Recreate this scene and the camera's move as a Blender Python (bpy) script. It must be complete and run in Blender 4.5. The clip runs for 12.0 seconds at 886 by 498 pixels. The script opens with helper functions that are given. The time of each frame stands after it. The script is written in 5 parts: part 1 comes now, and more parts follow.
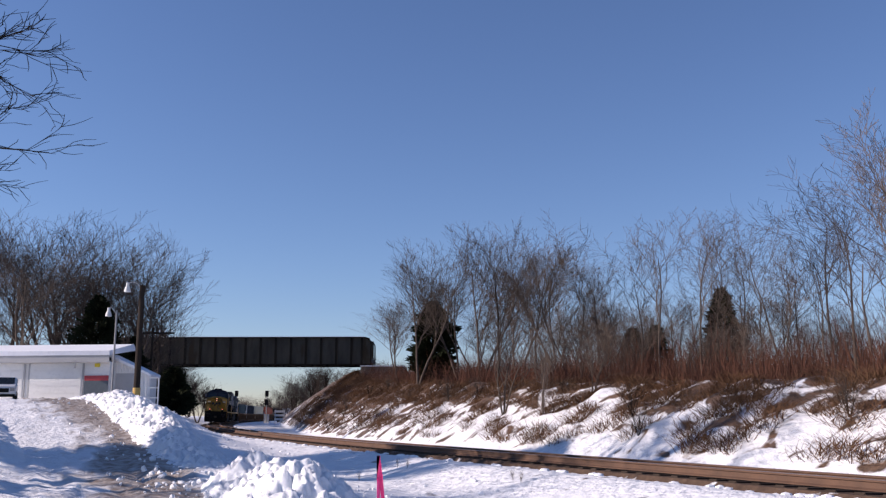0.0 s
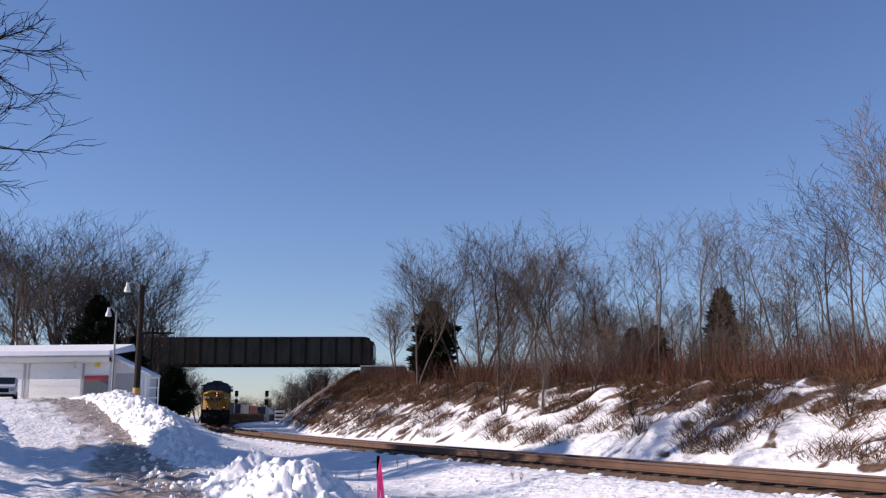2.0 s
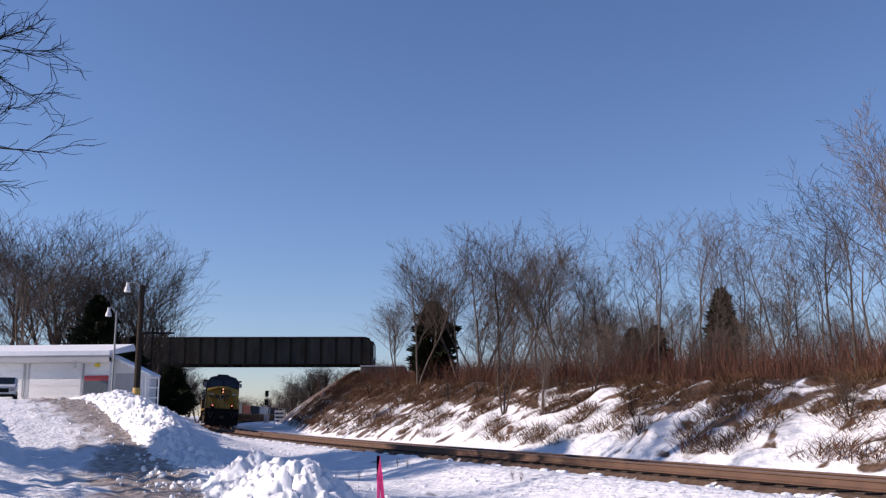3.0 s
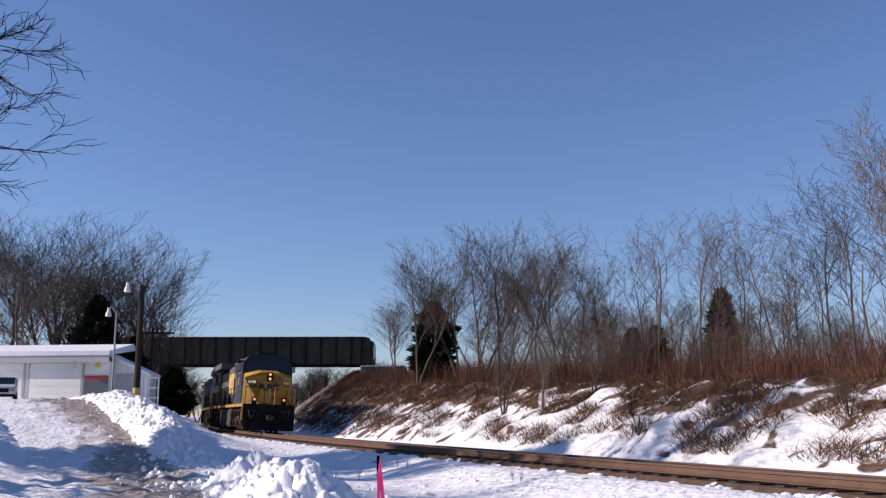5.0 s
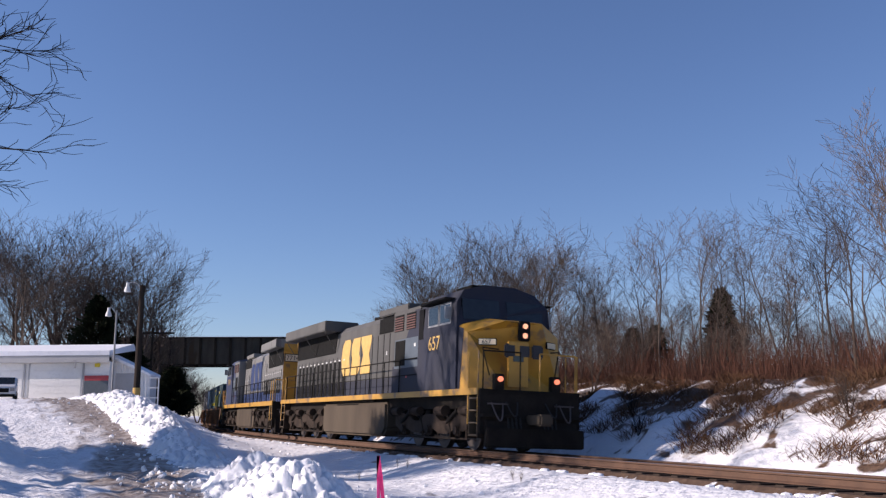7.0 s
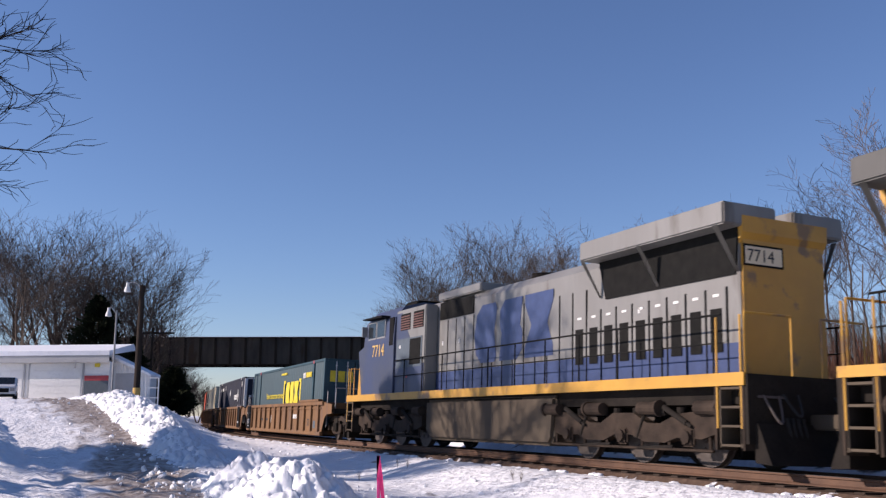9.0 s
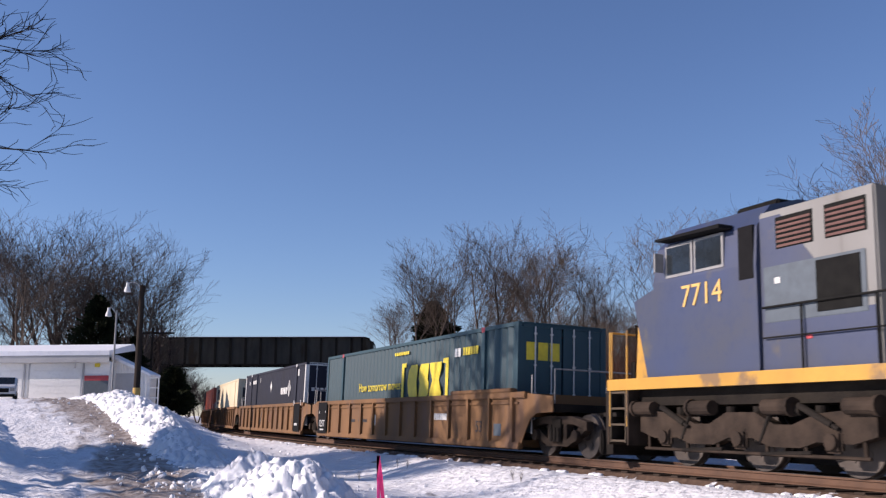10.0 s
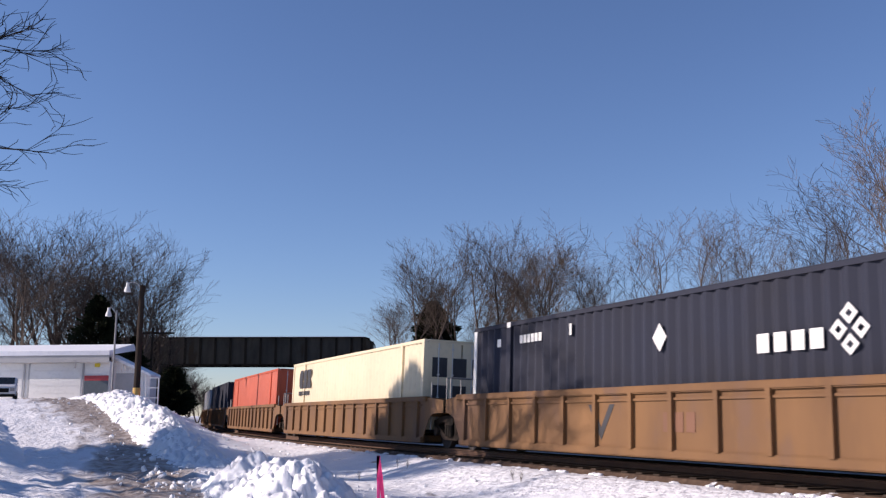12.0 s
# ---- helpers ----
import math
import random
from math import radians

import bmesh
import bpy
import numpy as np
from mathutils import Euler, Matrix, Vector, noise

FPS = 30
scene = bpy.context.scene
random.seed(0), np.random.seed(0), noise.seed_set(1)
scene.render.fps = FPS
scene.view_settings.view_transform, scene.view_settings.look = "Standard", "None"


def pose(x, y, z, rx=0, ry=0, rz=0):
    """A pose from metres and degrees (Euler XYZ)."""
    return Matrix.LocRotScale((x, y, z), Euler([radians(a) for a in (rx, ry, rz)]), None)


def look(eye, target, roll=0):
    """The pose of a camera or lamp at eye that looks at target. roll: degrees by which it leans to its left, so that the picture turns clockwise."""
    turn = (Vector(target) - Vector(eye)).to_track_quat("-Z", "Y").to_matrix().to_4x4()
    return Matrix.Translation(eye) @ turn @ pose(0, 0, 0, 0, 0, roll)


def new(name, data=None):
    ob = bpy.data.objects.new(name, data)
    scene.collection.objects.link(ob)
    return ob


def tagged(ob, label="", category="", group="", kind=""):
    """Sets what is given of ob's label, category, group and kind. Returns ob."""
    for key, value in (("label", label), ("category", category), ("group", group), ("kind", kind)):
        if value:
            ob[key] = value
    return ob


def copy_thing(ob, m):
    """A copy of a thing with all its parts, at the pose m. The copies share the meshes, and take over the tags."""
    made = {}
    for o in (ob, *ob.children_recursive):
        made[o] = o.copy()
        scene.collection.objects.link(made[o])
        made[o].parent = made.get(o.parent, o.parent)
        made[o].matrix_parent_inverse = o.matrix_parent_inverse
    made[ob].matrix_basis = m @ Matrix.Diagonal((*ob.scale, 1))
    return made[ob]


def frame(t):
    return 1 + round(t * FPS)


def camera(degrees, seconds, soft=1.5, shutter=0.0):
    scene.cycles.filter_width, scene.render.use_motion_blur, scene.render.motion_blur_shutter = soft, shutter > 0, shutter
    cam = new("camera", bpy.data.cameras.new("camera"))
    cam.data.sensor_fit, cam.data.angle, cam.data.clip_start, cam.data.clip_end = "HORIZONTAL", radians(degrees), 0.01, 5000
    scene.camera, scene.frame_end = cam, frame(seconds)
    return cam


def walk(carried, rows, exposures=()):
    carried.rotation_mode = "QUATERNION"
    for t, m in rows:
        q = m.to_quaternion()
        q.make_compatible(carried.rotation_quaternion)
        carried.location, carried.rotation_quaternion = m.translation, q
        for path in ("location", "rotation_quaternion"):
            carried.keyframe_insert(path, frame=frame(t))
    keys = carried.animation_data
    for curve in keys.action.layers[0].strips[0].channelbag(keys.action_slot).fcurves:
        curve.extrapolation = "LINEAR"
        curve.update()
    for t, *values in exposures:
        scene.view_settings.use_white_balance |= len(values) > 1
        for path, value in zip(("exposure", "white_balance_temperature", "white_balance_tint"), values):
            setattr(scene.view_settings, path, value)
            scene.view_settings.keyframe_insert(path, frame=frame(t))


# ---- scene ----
# Camera on a tripod beside a curved single-track line.
EYE_Z = 0.964
cam = camera(50.78, 12.0, soft=1.3, shutter=0.1)
CAM_POSE = pose(0, 0, EYE_Z, 90 + 10.14, 0, 0)
walk(cam, [(0.0, CAM_POSE), (12.0, CAM_POSE)], [(0.0, 0.3, 5980, 25), (12.0, 0.3, 5980, 25)])

# ---- light: low winter sun, clear sky ----
SUN_AZ, SUN_EL = 266.0, 26.0
world = bpy.data.worlds.new("world")
scene.world = world
world.use_nodes = True
wn = world.node_tree
sky = wn.nodes.new("ShaderNodeTexSky")
sky.sky_type = "NISHITA"
sky.sun_disc = False
sky.sun_elevation, sky.sun_rotation = radians(SUN_EL), radians(SUN_AZ)
sky.air_density, sky.dust_density, sky.ozone_density = 1.0, 0.1, 4.0
bg = wn.nodes["Background"]
bg.inputs["Strength"].default_value = 0.09
wn.links.new(sky.outputs[0], bg.inputs["Color"])
sun = new("sun", bpy.data.lights.new("sun", "SUN"))
sun.data.energy, sun.data.angle, sun.data.color = 5.0, radians(0.6), (1.0, 0.87, 0.67)
sd = Vector((math.sin(radians(SUN_AZ)) * math.cos(radians(SUN_EL)), math.cos(radians(SUN_AZ)) * math.cos(radians(SUN_EL)), math.sin(radians(SUN_EL))))
sun.matrix_world = look(sd * 100, (0, 0, 0))


# ---- materials ----
def material(name, color, rough=0.7, metal=0.0, color2=None, scale=6.0, bump=0.0, bump_scale=40.0, spots=None, spot_scale=2.0, spot_at=0.6, stretch=(1, 1, 1), rnd=0.0, emit=0.0):
    m = bpy.data.materials.new(name)
    m.use_nodes = True
    nt = m.node_tree
    b = nt.nodes["Principled BSDF"]
    b.inputs["Roughness"].default_value, b.inputs["Metallic"].default_value = rough, metal
    if rough >= 0.9:
        b.inputs["Specular IOR Level"].default_value = 0.12
    co = nt.nodes.new("ShaderNodeTexCoord")
    mp = nt.nodes.new("ShaderNodeMapping")
    mp.inputs["Scale"].default_value = stretch
    nt.links.new(co.outputs["Object"], mp.inputs["Vector"])
    def noise_tex(sc, detail=6):
        n = nt.nodes.new("ShaderNodeTexNoise")
        n.inputs["Scale"].default_value, n.inputs["Detail"].default_value = sc, detail
        nt.links.new(mp.outputs["Vector"], n.inputs["Vector"])
        return n
    def ramp(src, lo, hi):
        r = nt.nodes.new("ShaderNodeMapRange")
        r.inputs["From Min"].default_value, r.inputs["From Max"].default_value = lo, hi
        nt.links.new(src, r.inputs["Value"])
        return r.outputs["Result"]
    def mix(fac, a, c):
        x = nt.nodes.new("ShaderNodeMix")
        x.data_type = "RGBA"
        nt.links.new(fac, x.inputs["Factor"])
        for sock, v in ((x.inputs["A"], a), (x.inputs["B"], c)):
            if isinstance(v, tuple):
                sock.default_value = (*v[:3], 1)
            else:
                nt.links.new(v, sock)
        return x.outputs["Result"]
    c2 = color2 or tuple(v * 0.75 for v in color)
    out = mix(ramp(noise_tex(scale).outputs["Fac"], 0.3, 0.7), color, c2)
    fine = tuple(v * 0.82 for v in color)
    out = mix(ramp(noise_tex(scale * 9, 3).outputs["Fac"], 0.52, 0.85), out, fine)
    if spots:
        out = mix(ramp(noise_tex(spot_scale, 8).outputs["Fac"], spot_at - 0.04, spot_at + 0.04), out, spots)
    if rnd:
        oi = nt.nodes.new("ShaderNodeObjectInfo")
        h = nt.nodes.new("ShaderNodeHueSaturation")
        nt.links.new(ramp(oi.outputs["Random"], 0, 1), h.inputs["Value"])
        h.inputs["Value"].links[0].from_node.inputs["To Min"].default_value = 1 - rnd
        h.inputs["Value"].links[0].from_node.inputs["To Max"].default_value = 1 + rnd
        nt.links.new(out, h.inputs["Color"])
        out = h.outputs["Color"]
    nt.links.new(out, b.inputs["Base Color"])
    if bump:
        bp = nt.nodes.new("ShaderNodeBump")
        bp.inputs["Strength"].default_value, bp.inputs["Distance"].default_value = bump, 0.02
        nt.links.new(noise_tex(bump_scale, 8).outputs["Fac"], bp.inputs["Height"])
        nt.links.new(bp.outputs["Normal"], b.inputs["Normal"])
    if emit:
        b.inputs["Emission Color"].default_value = (*color, 1)
        b.inputs["Emission Strength"].default_value = emit
    return m


SNOW = material("snow", (0.86, 0.87, 0.9), 0.55, color2=(0.8, 0.82, 0.86), scale=0.6, bump=0.5, bump_scale=6)
SNOW_LUMP = material("ploughed_snow", (0.86, 0.87, 0.89), 0.6, color2=(0.78, 0.79, 0.81), scale=1.2, bump=0.6, bump_scale=9)
STEEL_RUST = material("rusty_rail", (0.14, 0.075, 0.045), 0.75, 0.2, (0.09, 0.05, 0.033), 3, 0.3, 30)
RAIL_TOP = material("worn_rail_head", (0.45, 0.43, 0.42), 0.3, 0.9, (0.35, 0.32, 0.3), 3)
TIE = material("old_tie", (0.06, 0.043, 0.033), 0.9, 0, (0.05, 0.038, 0.03), 4, 0.5, 20, rnd=0.3)
BALLAST = material("ballast", (0.115, 0.075, 0.052), 0.95, 0, (0.06, 0.04, 0.03), 5, 0.9, 14, spots=(0.8, 0.82, 0.86), spot_scale=2.2, spot_at=0.7)
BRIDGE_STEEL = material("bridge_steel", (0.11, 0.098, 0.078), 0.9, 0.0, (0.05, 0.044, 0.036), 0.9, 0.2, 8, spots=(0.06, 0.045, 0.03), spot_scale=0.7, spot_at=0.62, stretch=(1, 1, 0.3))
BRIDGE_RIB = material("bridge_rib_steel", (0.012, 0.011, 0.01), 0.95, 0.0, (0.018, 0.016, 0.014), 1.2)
CONCRETE = material("weathered_concrete", (0.3, 0.24, 0.18), 0.9, 0, (0.2, 0.15, 0.11), 0.8, 0.4, 10, spots=(0.12, 0.07, 0.04), spot_scale=0.9, spot_at=0.6)
DIRTY_GREY = material("sooty_grey_loco_paint", (0.1, 0.099, 0.093), 0.8, 0, (0.05, 0.05, 0.047), 0.8, 0.05, 8, stretch=(1, 1, 0.25))
FADED_BLUE = material("faded_dark_blue_paint", (0.012, 0.016, 0.036), 0.8, 0, (0.018, 0.019, 0.027), 0.8, 0.05, 8)
GREY_PAINT = material("grey_loco_paint", (0.2, 0.2, 0.19), 0.5, 0, (0.15, 0.145, 0.135), 0.8, 0.05, 8, spots=(0.1, 0.088, 0.075), spot_scale=1.6, spot_at=0.62, stretch=(1, 1, 0.22))
BLUE_PAINT = material("blue_loco_paint", (0.026, 0.043, 0.11), 0.5, 0, (0.04, 0.048, 0.075), 0.7, 0.05, 8, spots=(0.075, 0.07, 0.065), spot_scale=1.2, spot_at=0.66)
YELLOW_PAINT = material("yellow_loco_paint", (0.52, 0.28, 0.03), 0.5, 0, (0.38, 0.2, 0.025), 1.0, 0.05, 8, spots=(0.2, 0.12, 0.05), spot_scale=1.7, spot_at=0.61)
DARK_FRAME = material("sooty_underframe", (0.014, 0.012, 0.011), 0.95, 0, (0.026, 0.022, 0.018), 2, 0.3, 20)
TRUCK_GREY = material("dusty_truck_steel", (0.055, 0.04, 0.03), 0.92, 0.0, (0.022, 0.017, 0.014), 3, 0.3, 20)
TANK_GREY = material("dusty_tank", (0.1, 0.08, 0.058), 0.9, 0, (0.065, 0.052, 0.04), 0.7, 0.1, 10, stretch=(1, 1, 0.3))
WHEEL_STEEL = material("wheel_steel", (0.1, 0.085, 0.075), 0.55, 0.5, (0.06, 0.05, 0.045), 3)
BLACK = material("black_recess", (0.012, 0.012, 0.013), 0.95)
GRILLE = material("dark_grille", (0.014, 0.014, 0.013), 0.92, 0.0, (0.008, 0.008, 0.008), 5)
LOUVRE = material("rust_red_slat", (0.12, 0.05, 0.04), 0.7)
GLASS = material("dark_glass", (0.02, 0.025, 0.03), 0.08)
PIPE_GREY = material("dusty_hose", (0.1, 0.08, 0.075), 0.85, 0, (0.06, 0.05, 0.045), 4)
CHROME = material("rail_grey_metal", (0.3, 0.3, 0.3), 0.5, 0.3)
GALVANISED = material("galvanised_rod", (0.6, 0.6, 0.58), 0.5, 0.0, (0.45, 0.45, 0.44), 3)
LAMP_WHITE = material("lit_lamp", (1.0, 0.45, 0.22), 0.3, emit=0.9)
LAMP_RED = material("lit_ditch_lamp", (1.0, 0.27, 0.12), 0.3, emit=0.9)
WELL_TAN = material("well_car_paint", (0.2, 0.1, 0.035), 0.85, 0, (0.12, 0.06, 0.024), 0.6, 0.15, 10, spots=(0.13, 0.07, 0.038), spot_scale=1.1, spot_at=0.6, stretch=(1, 1, 0.4))
WELL_BROWN = material("dirty_well_car_paint", (0.2, 0.088, 0.045), 0.75, 0, (0.13, 0.06, 0.033), 0.6, 0.15, 10, stretch=(1, 1, 0.4))
TEAL = material("teal_container", (0.014, 0.054, 0.072), 0.6, 0, (0.015, 0.048, 0.064), 0.6)
NAVY = material("navy_container", (0.011, 0.015, 0.033), 0.85, 0, (0.01, 0.011, 0.02), 0.6)
CREAM = material("cream_container", (0.72, 0.62, 0.42), 0.5, 0, (0.62, 0.53, 0.36), 0.6)
ORANGE = material("orange_container", (0.5, 0.09, 0.035), 0.5, 0, (0.4, 0.07, 0.03), 0.6)
PALE = material("pale_grey_container", (0.5, 0.5, 0.5), 0.5, 0, (0.4, 0.4, 0.41), 0.6)
MARK_YELLOW = material("yellow_marking", (0.75, 0.6, 0.03), 0.5)
MARK_WHITE = material("white_marking", (0.75, 0.75, 0.72), 0.5)
MARK_BLUE = material("blue_marking", (0.032, 0.055, 0.15), 0.45)
MARK_DARK = material("dark_marking", (0.03, 0.03, 0.035), 0.6)
MARK_GOLD = material("gold_marking", (0.7, 0.45, 0.12), 0.5)
RED = material("red_paint", (0.45, 0.05, 0.06), 0.5)
SLATE_PANEL = material("slate_blue_panel", (0.075, 0.1, 0.125), 0.6)
WHITE_WALL = material("white_wall", (0.8, 0.79, 0.76), 0.7, 0, (0.72, 0.71, 0.68), 0.5)
GREY_FASCIA = material("grey_fascia", (0.42, 0.42, 0.42), 0.7, 0, (0.34, 0.34, 0.35), 0.8)
ROOF_DARK = material("dark_shingle", (0.1, 0.095, 0.09), 0.9, bump=0.4)
POLE_WOOD = material("pole_wood", (0.045, 0.035, 0.028), 0.9, 0, (0.03, 0.023, 0.019), 3, 0.4, 20, stretch=(1, 1, 0.15))
BARK = material("bark", (0.085, 0.067, 0.056), 0.95, 0, (0.05, 0.04, 0.035), 4, rnd=0.25)
BARK_DARK = material("dark_bark", (0.022, 0.018, 0.016), 0.95, 0, (0.014, 0.012, 0.011), 4)
BARK_PALE = material("pale_bark", (0.14, 0.11, 0.088), 0.95, 0, (0.085, 0.067, 0.056), 4, rnd=0.25)
BRUSH = material("red_brush", (0.12, 0.052, 0.034), 0.95, 0, (0.06, 0.034, 0.025), 0.5)
DRY_GRASS = material("dry_grass", (0.16, 0.085, 0.045), 0.95, 0, (0.085, 0.05, 0.03), 0.6)
EVERGREEN = material("evergreen", (0.024, 0.03, 0.014), 0.95, 0, (0.014, 0.018, 0.009), 2, rnd=0.2)
PINK = material("hot_pink", (0.9, 0.06, 0.3), 0.6)
CAR_WHITE = material("car_white", (0.7, 0.7, 0.72), 0.3)
RUBBER = material("rubber", (0.02, 0.02, 0.02), 0.85)


# ---- mesh helpers ----
def box(bm, x0, x1, y0, y1, z0, z1, bevel=0.0):
    r = bmesh.ops.create_cube(bm, size=1.0, matrix=Matrix.LocRotScale(((x0 + x1) / 2, (y0 + y1) / 2, (z0 + z1) / 2), None, (abs(x1 - x0), abs(y1 - y0), abs(z1 - z0))))
    if bevel:
        es = list({e for v in r["verts"] for e in v.link_edges})
        bmesh.ops.bevel(bm, geom=es, offset=bevel, segments=2, affect="EDGES")
    return bm


def prism(bm, outline, y0, y1):
    """An outline of (x, z) points, drawn out from y0 to y1."""
    a = [bm.verts.new((x, y0, z)) for x, z in outline]
    b = [bm.verts.new((x, y1, z)) for x, z in outline]
    n = len(a)
    fs = [bm.faces.new(a), bm.faces.new(b[::-1])] + [bm.faces.new((a[i], b[i], b[(i + 1) % n], a[(i + 1) % n])) for i in range(n)]
    bmesh.ops.recalc_face_normals(bm, faces=fs)
    return bm


def rod(bm, p, q, r, seg=6, r2=None):
    p, q = Vector(p), Vector(q)
    d = q - p
    m = Matrix.Translation((p + q) / 2) @ d.to_track_quat("Z", "Y").to_matrix().to_4x4()
    bmesh.ops.create_cone(bm, cap_ends=True, segments=seg, radius1=r, radius2=r if r2 is None else r2, depth=d.length, matrix=m)
    return bm


def mesh_of(name, bm, mat, smooth=False):
    me = bpy.data.meshes.new(name)
    bm.to_mesh(me)
    bm.free()
    me.materials.append(mat)
    if smooth:
        for f in me.polygons:
            f.use_smooth = True
    return me


def part(name, bm, mat, parent=None, label="", smooth=False):
    ob = new(name, mesh_of(name, bm, mat, smooth))
    if parent is not None:
        ob.parent = parent
    if label:
        tagged(ob, label)
    return ob


def bx(name, mat, parent, *dims, bevel=0.0, label=""):
    return part(name, box(bmesh.new(), *dims, bevel=bevel), mat, parent, label)


def from_arrays(name, verts, faces, mat, smooth=False):
    me = bpy.data.meshes.new(name)
    me.from_pydata([tuple(v) for v in verts], [], [tuple(f) for f in faces])
    me.materials.append(mat)
    if smooth:
        me.polygons.foreach_set("use_smooth", [True] * len(me.polygons))
    me.update()
    return me


def lettering(name, words, size, mat, parent, m, thick=0.004, label=""):
    cu = bpy.data.curves.new(name, "FONT")
    cu.body, cu.size, cu.extrude = words, size, thick
    tmp = bpy.data.objects.new(name, cu)
    scene.collection.objects.link(tmp)
    me = bpy.data.meshes.new_from_object(tmp.evaluated_get(bpy.context.evaluated_depsgraph_get()))
    bpy.data.objects.remove(tmp)
    me.materials.clear()
    me.materials.append(mat)
    ob = new(name, me)
    ob.parent, ob.matrix_basis = parent, m
    if label:
        tagged(ob, label)
    return ob


# ---- the line of the track, by arc length ----
KNOT_S = [-400, -200, -150, -110, -75, -45, -15, 15, 60, 90]
KNOT_K = [0.0, -0.069, -0.08, -0.087, -0.086, -0.112, -0.192, 0.127, 0.1, 0.0]
CANT = 0.036
TS = np.arange(-2600, 2600.01, 0.5)
_k = np.where((TS < -400) | (TS > 90), 0.0, np.interp(TS, KNOT_S, KNOT_K))
_i0 = int(np.argmin(abs(TS)))
_c = np.concatenate([[0], np.cumsum((_k[1:] + _k[:-1]) / 2 * 0.5)])
TH = np.radians(155.44 + _c - _c[_i0])
TX = np.concatenate([[0], np.cumsum((np.sin(TH[1:]) + np.sin(TH[:-1])) / 2 * 0.5)])
TY = np.concatenate([[0], np.cumsum((np.cos(TH[1:]) + np.cos(TH[:-1])) / 2 * 0.5)])
TX, TY = TX - TX[_i0] + 2.395, TY - TY[_i0] + 25.079


def at(s, lat=0.0):
    """World x, y of a place s metres along the line, lat metres to its camera side."""
    x, y, a = np.interp(s, TS, TX), np.interp(s, TS, TY), np.interp(s, TS, TH)
    return x + np.cos(a) * lat, y - np.sin(a) * lat


def along(x, y):
    """The s and lat of a world place."""
    ok = (TS > -500) & (TS < 300)
    i = int(np.argmin((TX[ok] - x) ** 2 + (TY[ok] - y) ** 2))
    s, a = TS[ok][i], TH[ok][i]
    return s, (x - TX[ok][i]) * math.cos(a) - (y - TY[ok][i]) * math.sin(a)


def smooth(a, b, x):
    t = np.clip((x - a) / (b - a), 0, 1)
    return t * t * (3 - 2 * t)


WAVES = {q: np.random.RandomState(q).uniform(0, 6.28, (5, 2)).tolist() for q in range(12)}


def bumps(x, y, f, seed):
    z = 0
    for k in range(5):
        a, ph = WAVES[seed][k]
        z = z + np.sin((x * math.cos(a) + y * math.sin(a)) * f * (1.0 + 0.37 * k) + ph)
    return z / 5


def foot_of(s):
    return np.interp(s, [-200, -130, -95, -70, -45, -20, 0], [9.0, 9.0, 8.5, 7.0, 4.4, 3.0, 2.6])


def bank_width(s):
    return 1.0 + bank_top(s) * np.interp(s, [-100, -60, -20], [1.15, 1.3, 1.7])


def bank_top(s):
    return np.interp(s, [-600, -170, -125, -100, -88, -70, -50, -30, -14, 0, 12, 60], [1.0, 2.2, 4.5, 6.6, 6.0, 4.6, 3.4, 2.75, 2.2, 1.9, 1.75, 1.7])


def ground_z(s, lat, rough=1.0):
    s, lat = np.asarray(s, float), np.asarray(lat, float)
    x, y = at(s, lat)
    # camera side: ditch, then the field and the rising yard
    rise = 2.75 * smooth(18, 62, y) * smooth(1.0, 7.5, lat + 0.0 * s) * (1 - smooth(-75, -170, s) * 0.55)
    near = -0.72 + rise
    edge = 1.5 + 0.1 * bumps(x, y, 2.3, 7) + 0.05 * bumps(x, y, 7.0, 8)
    zc = -0.48 + 0.27 * smooth(edge, edge + 0.3, lat) + (near + 0.21) * smooth(2.0, 4.6, lat)
    # far side: foot of the cutting, slope and plateau
    top, FOOT = bank_top(s), foot_of(s)
    width = bank_width(s)
    zf = -0.3 + (top + 0.3) * np.clip((-lat - FOOT) / width, 0, 1) ** 0.85 + 0.012 * np.clip(-lat - FOOT - width, 0, 60)
    z = np.where(lat > 0, zc, np.where(lat > -2.35, -0.5, zf))
    wild = smooth(2.6, 6, abs(lat))
    z = z + rough * wild * (0.05 * bumps(x, y, 1.9, 1) + 0.09 * bumps(x, y, 0.6, 2) * smooth(3, 9, abs(lat)))
    z = z + rough * (0.22 * bumps(x, y, 1.4, 5) + 0.13 * bumps(x, y, 3.1, 6)) * smooth(-FOOT - 0.2, -FOOT - 1.6, lat) * (1 - smooth(-30, -60, lat))
    # ruts across the yard
    z = z + rough * (0.07 * bumps(x, y * 0.5, 2.7, 9) + 0.05 * bumps(x, y, 5.5, 10) + 0.05 * np.sin((x + 0.48 * y) * 6.0 + 1.5 * bumps(x, y, 0.5, 3)) * (y < 60)) * smooth(6.0, 9.0, lat) * (1 - smooth(30, 45, lat))
    return z


def height(x, y):
    s, lat = along(x, y)
    return float(ground_z(s, lat, 1.0))


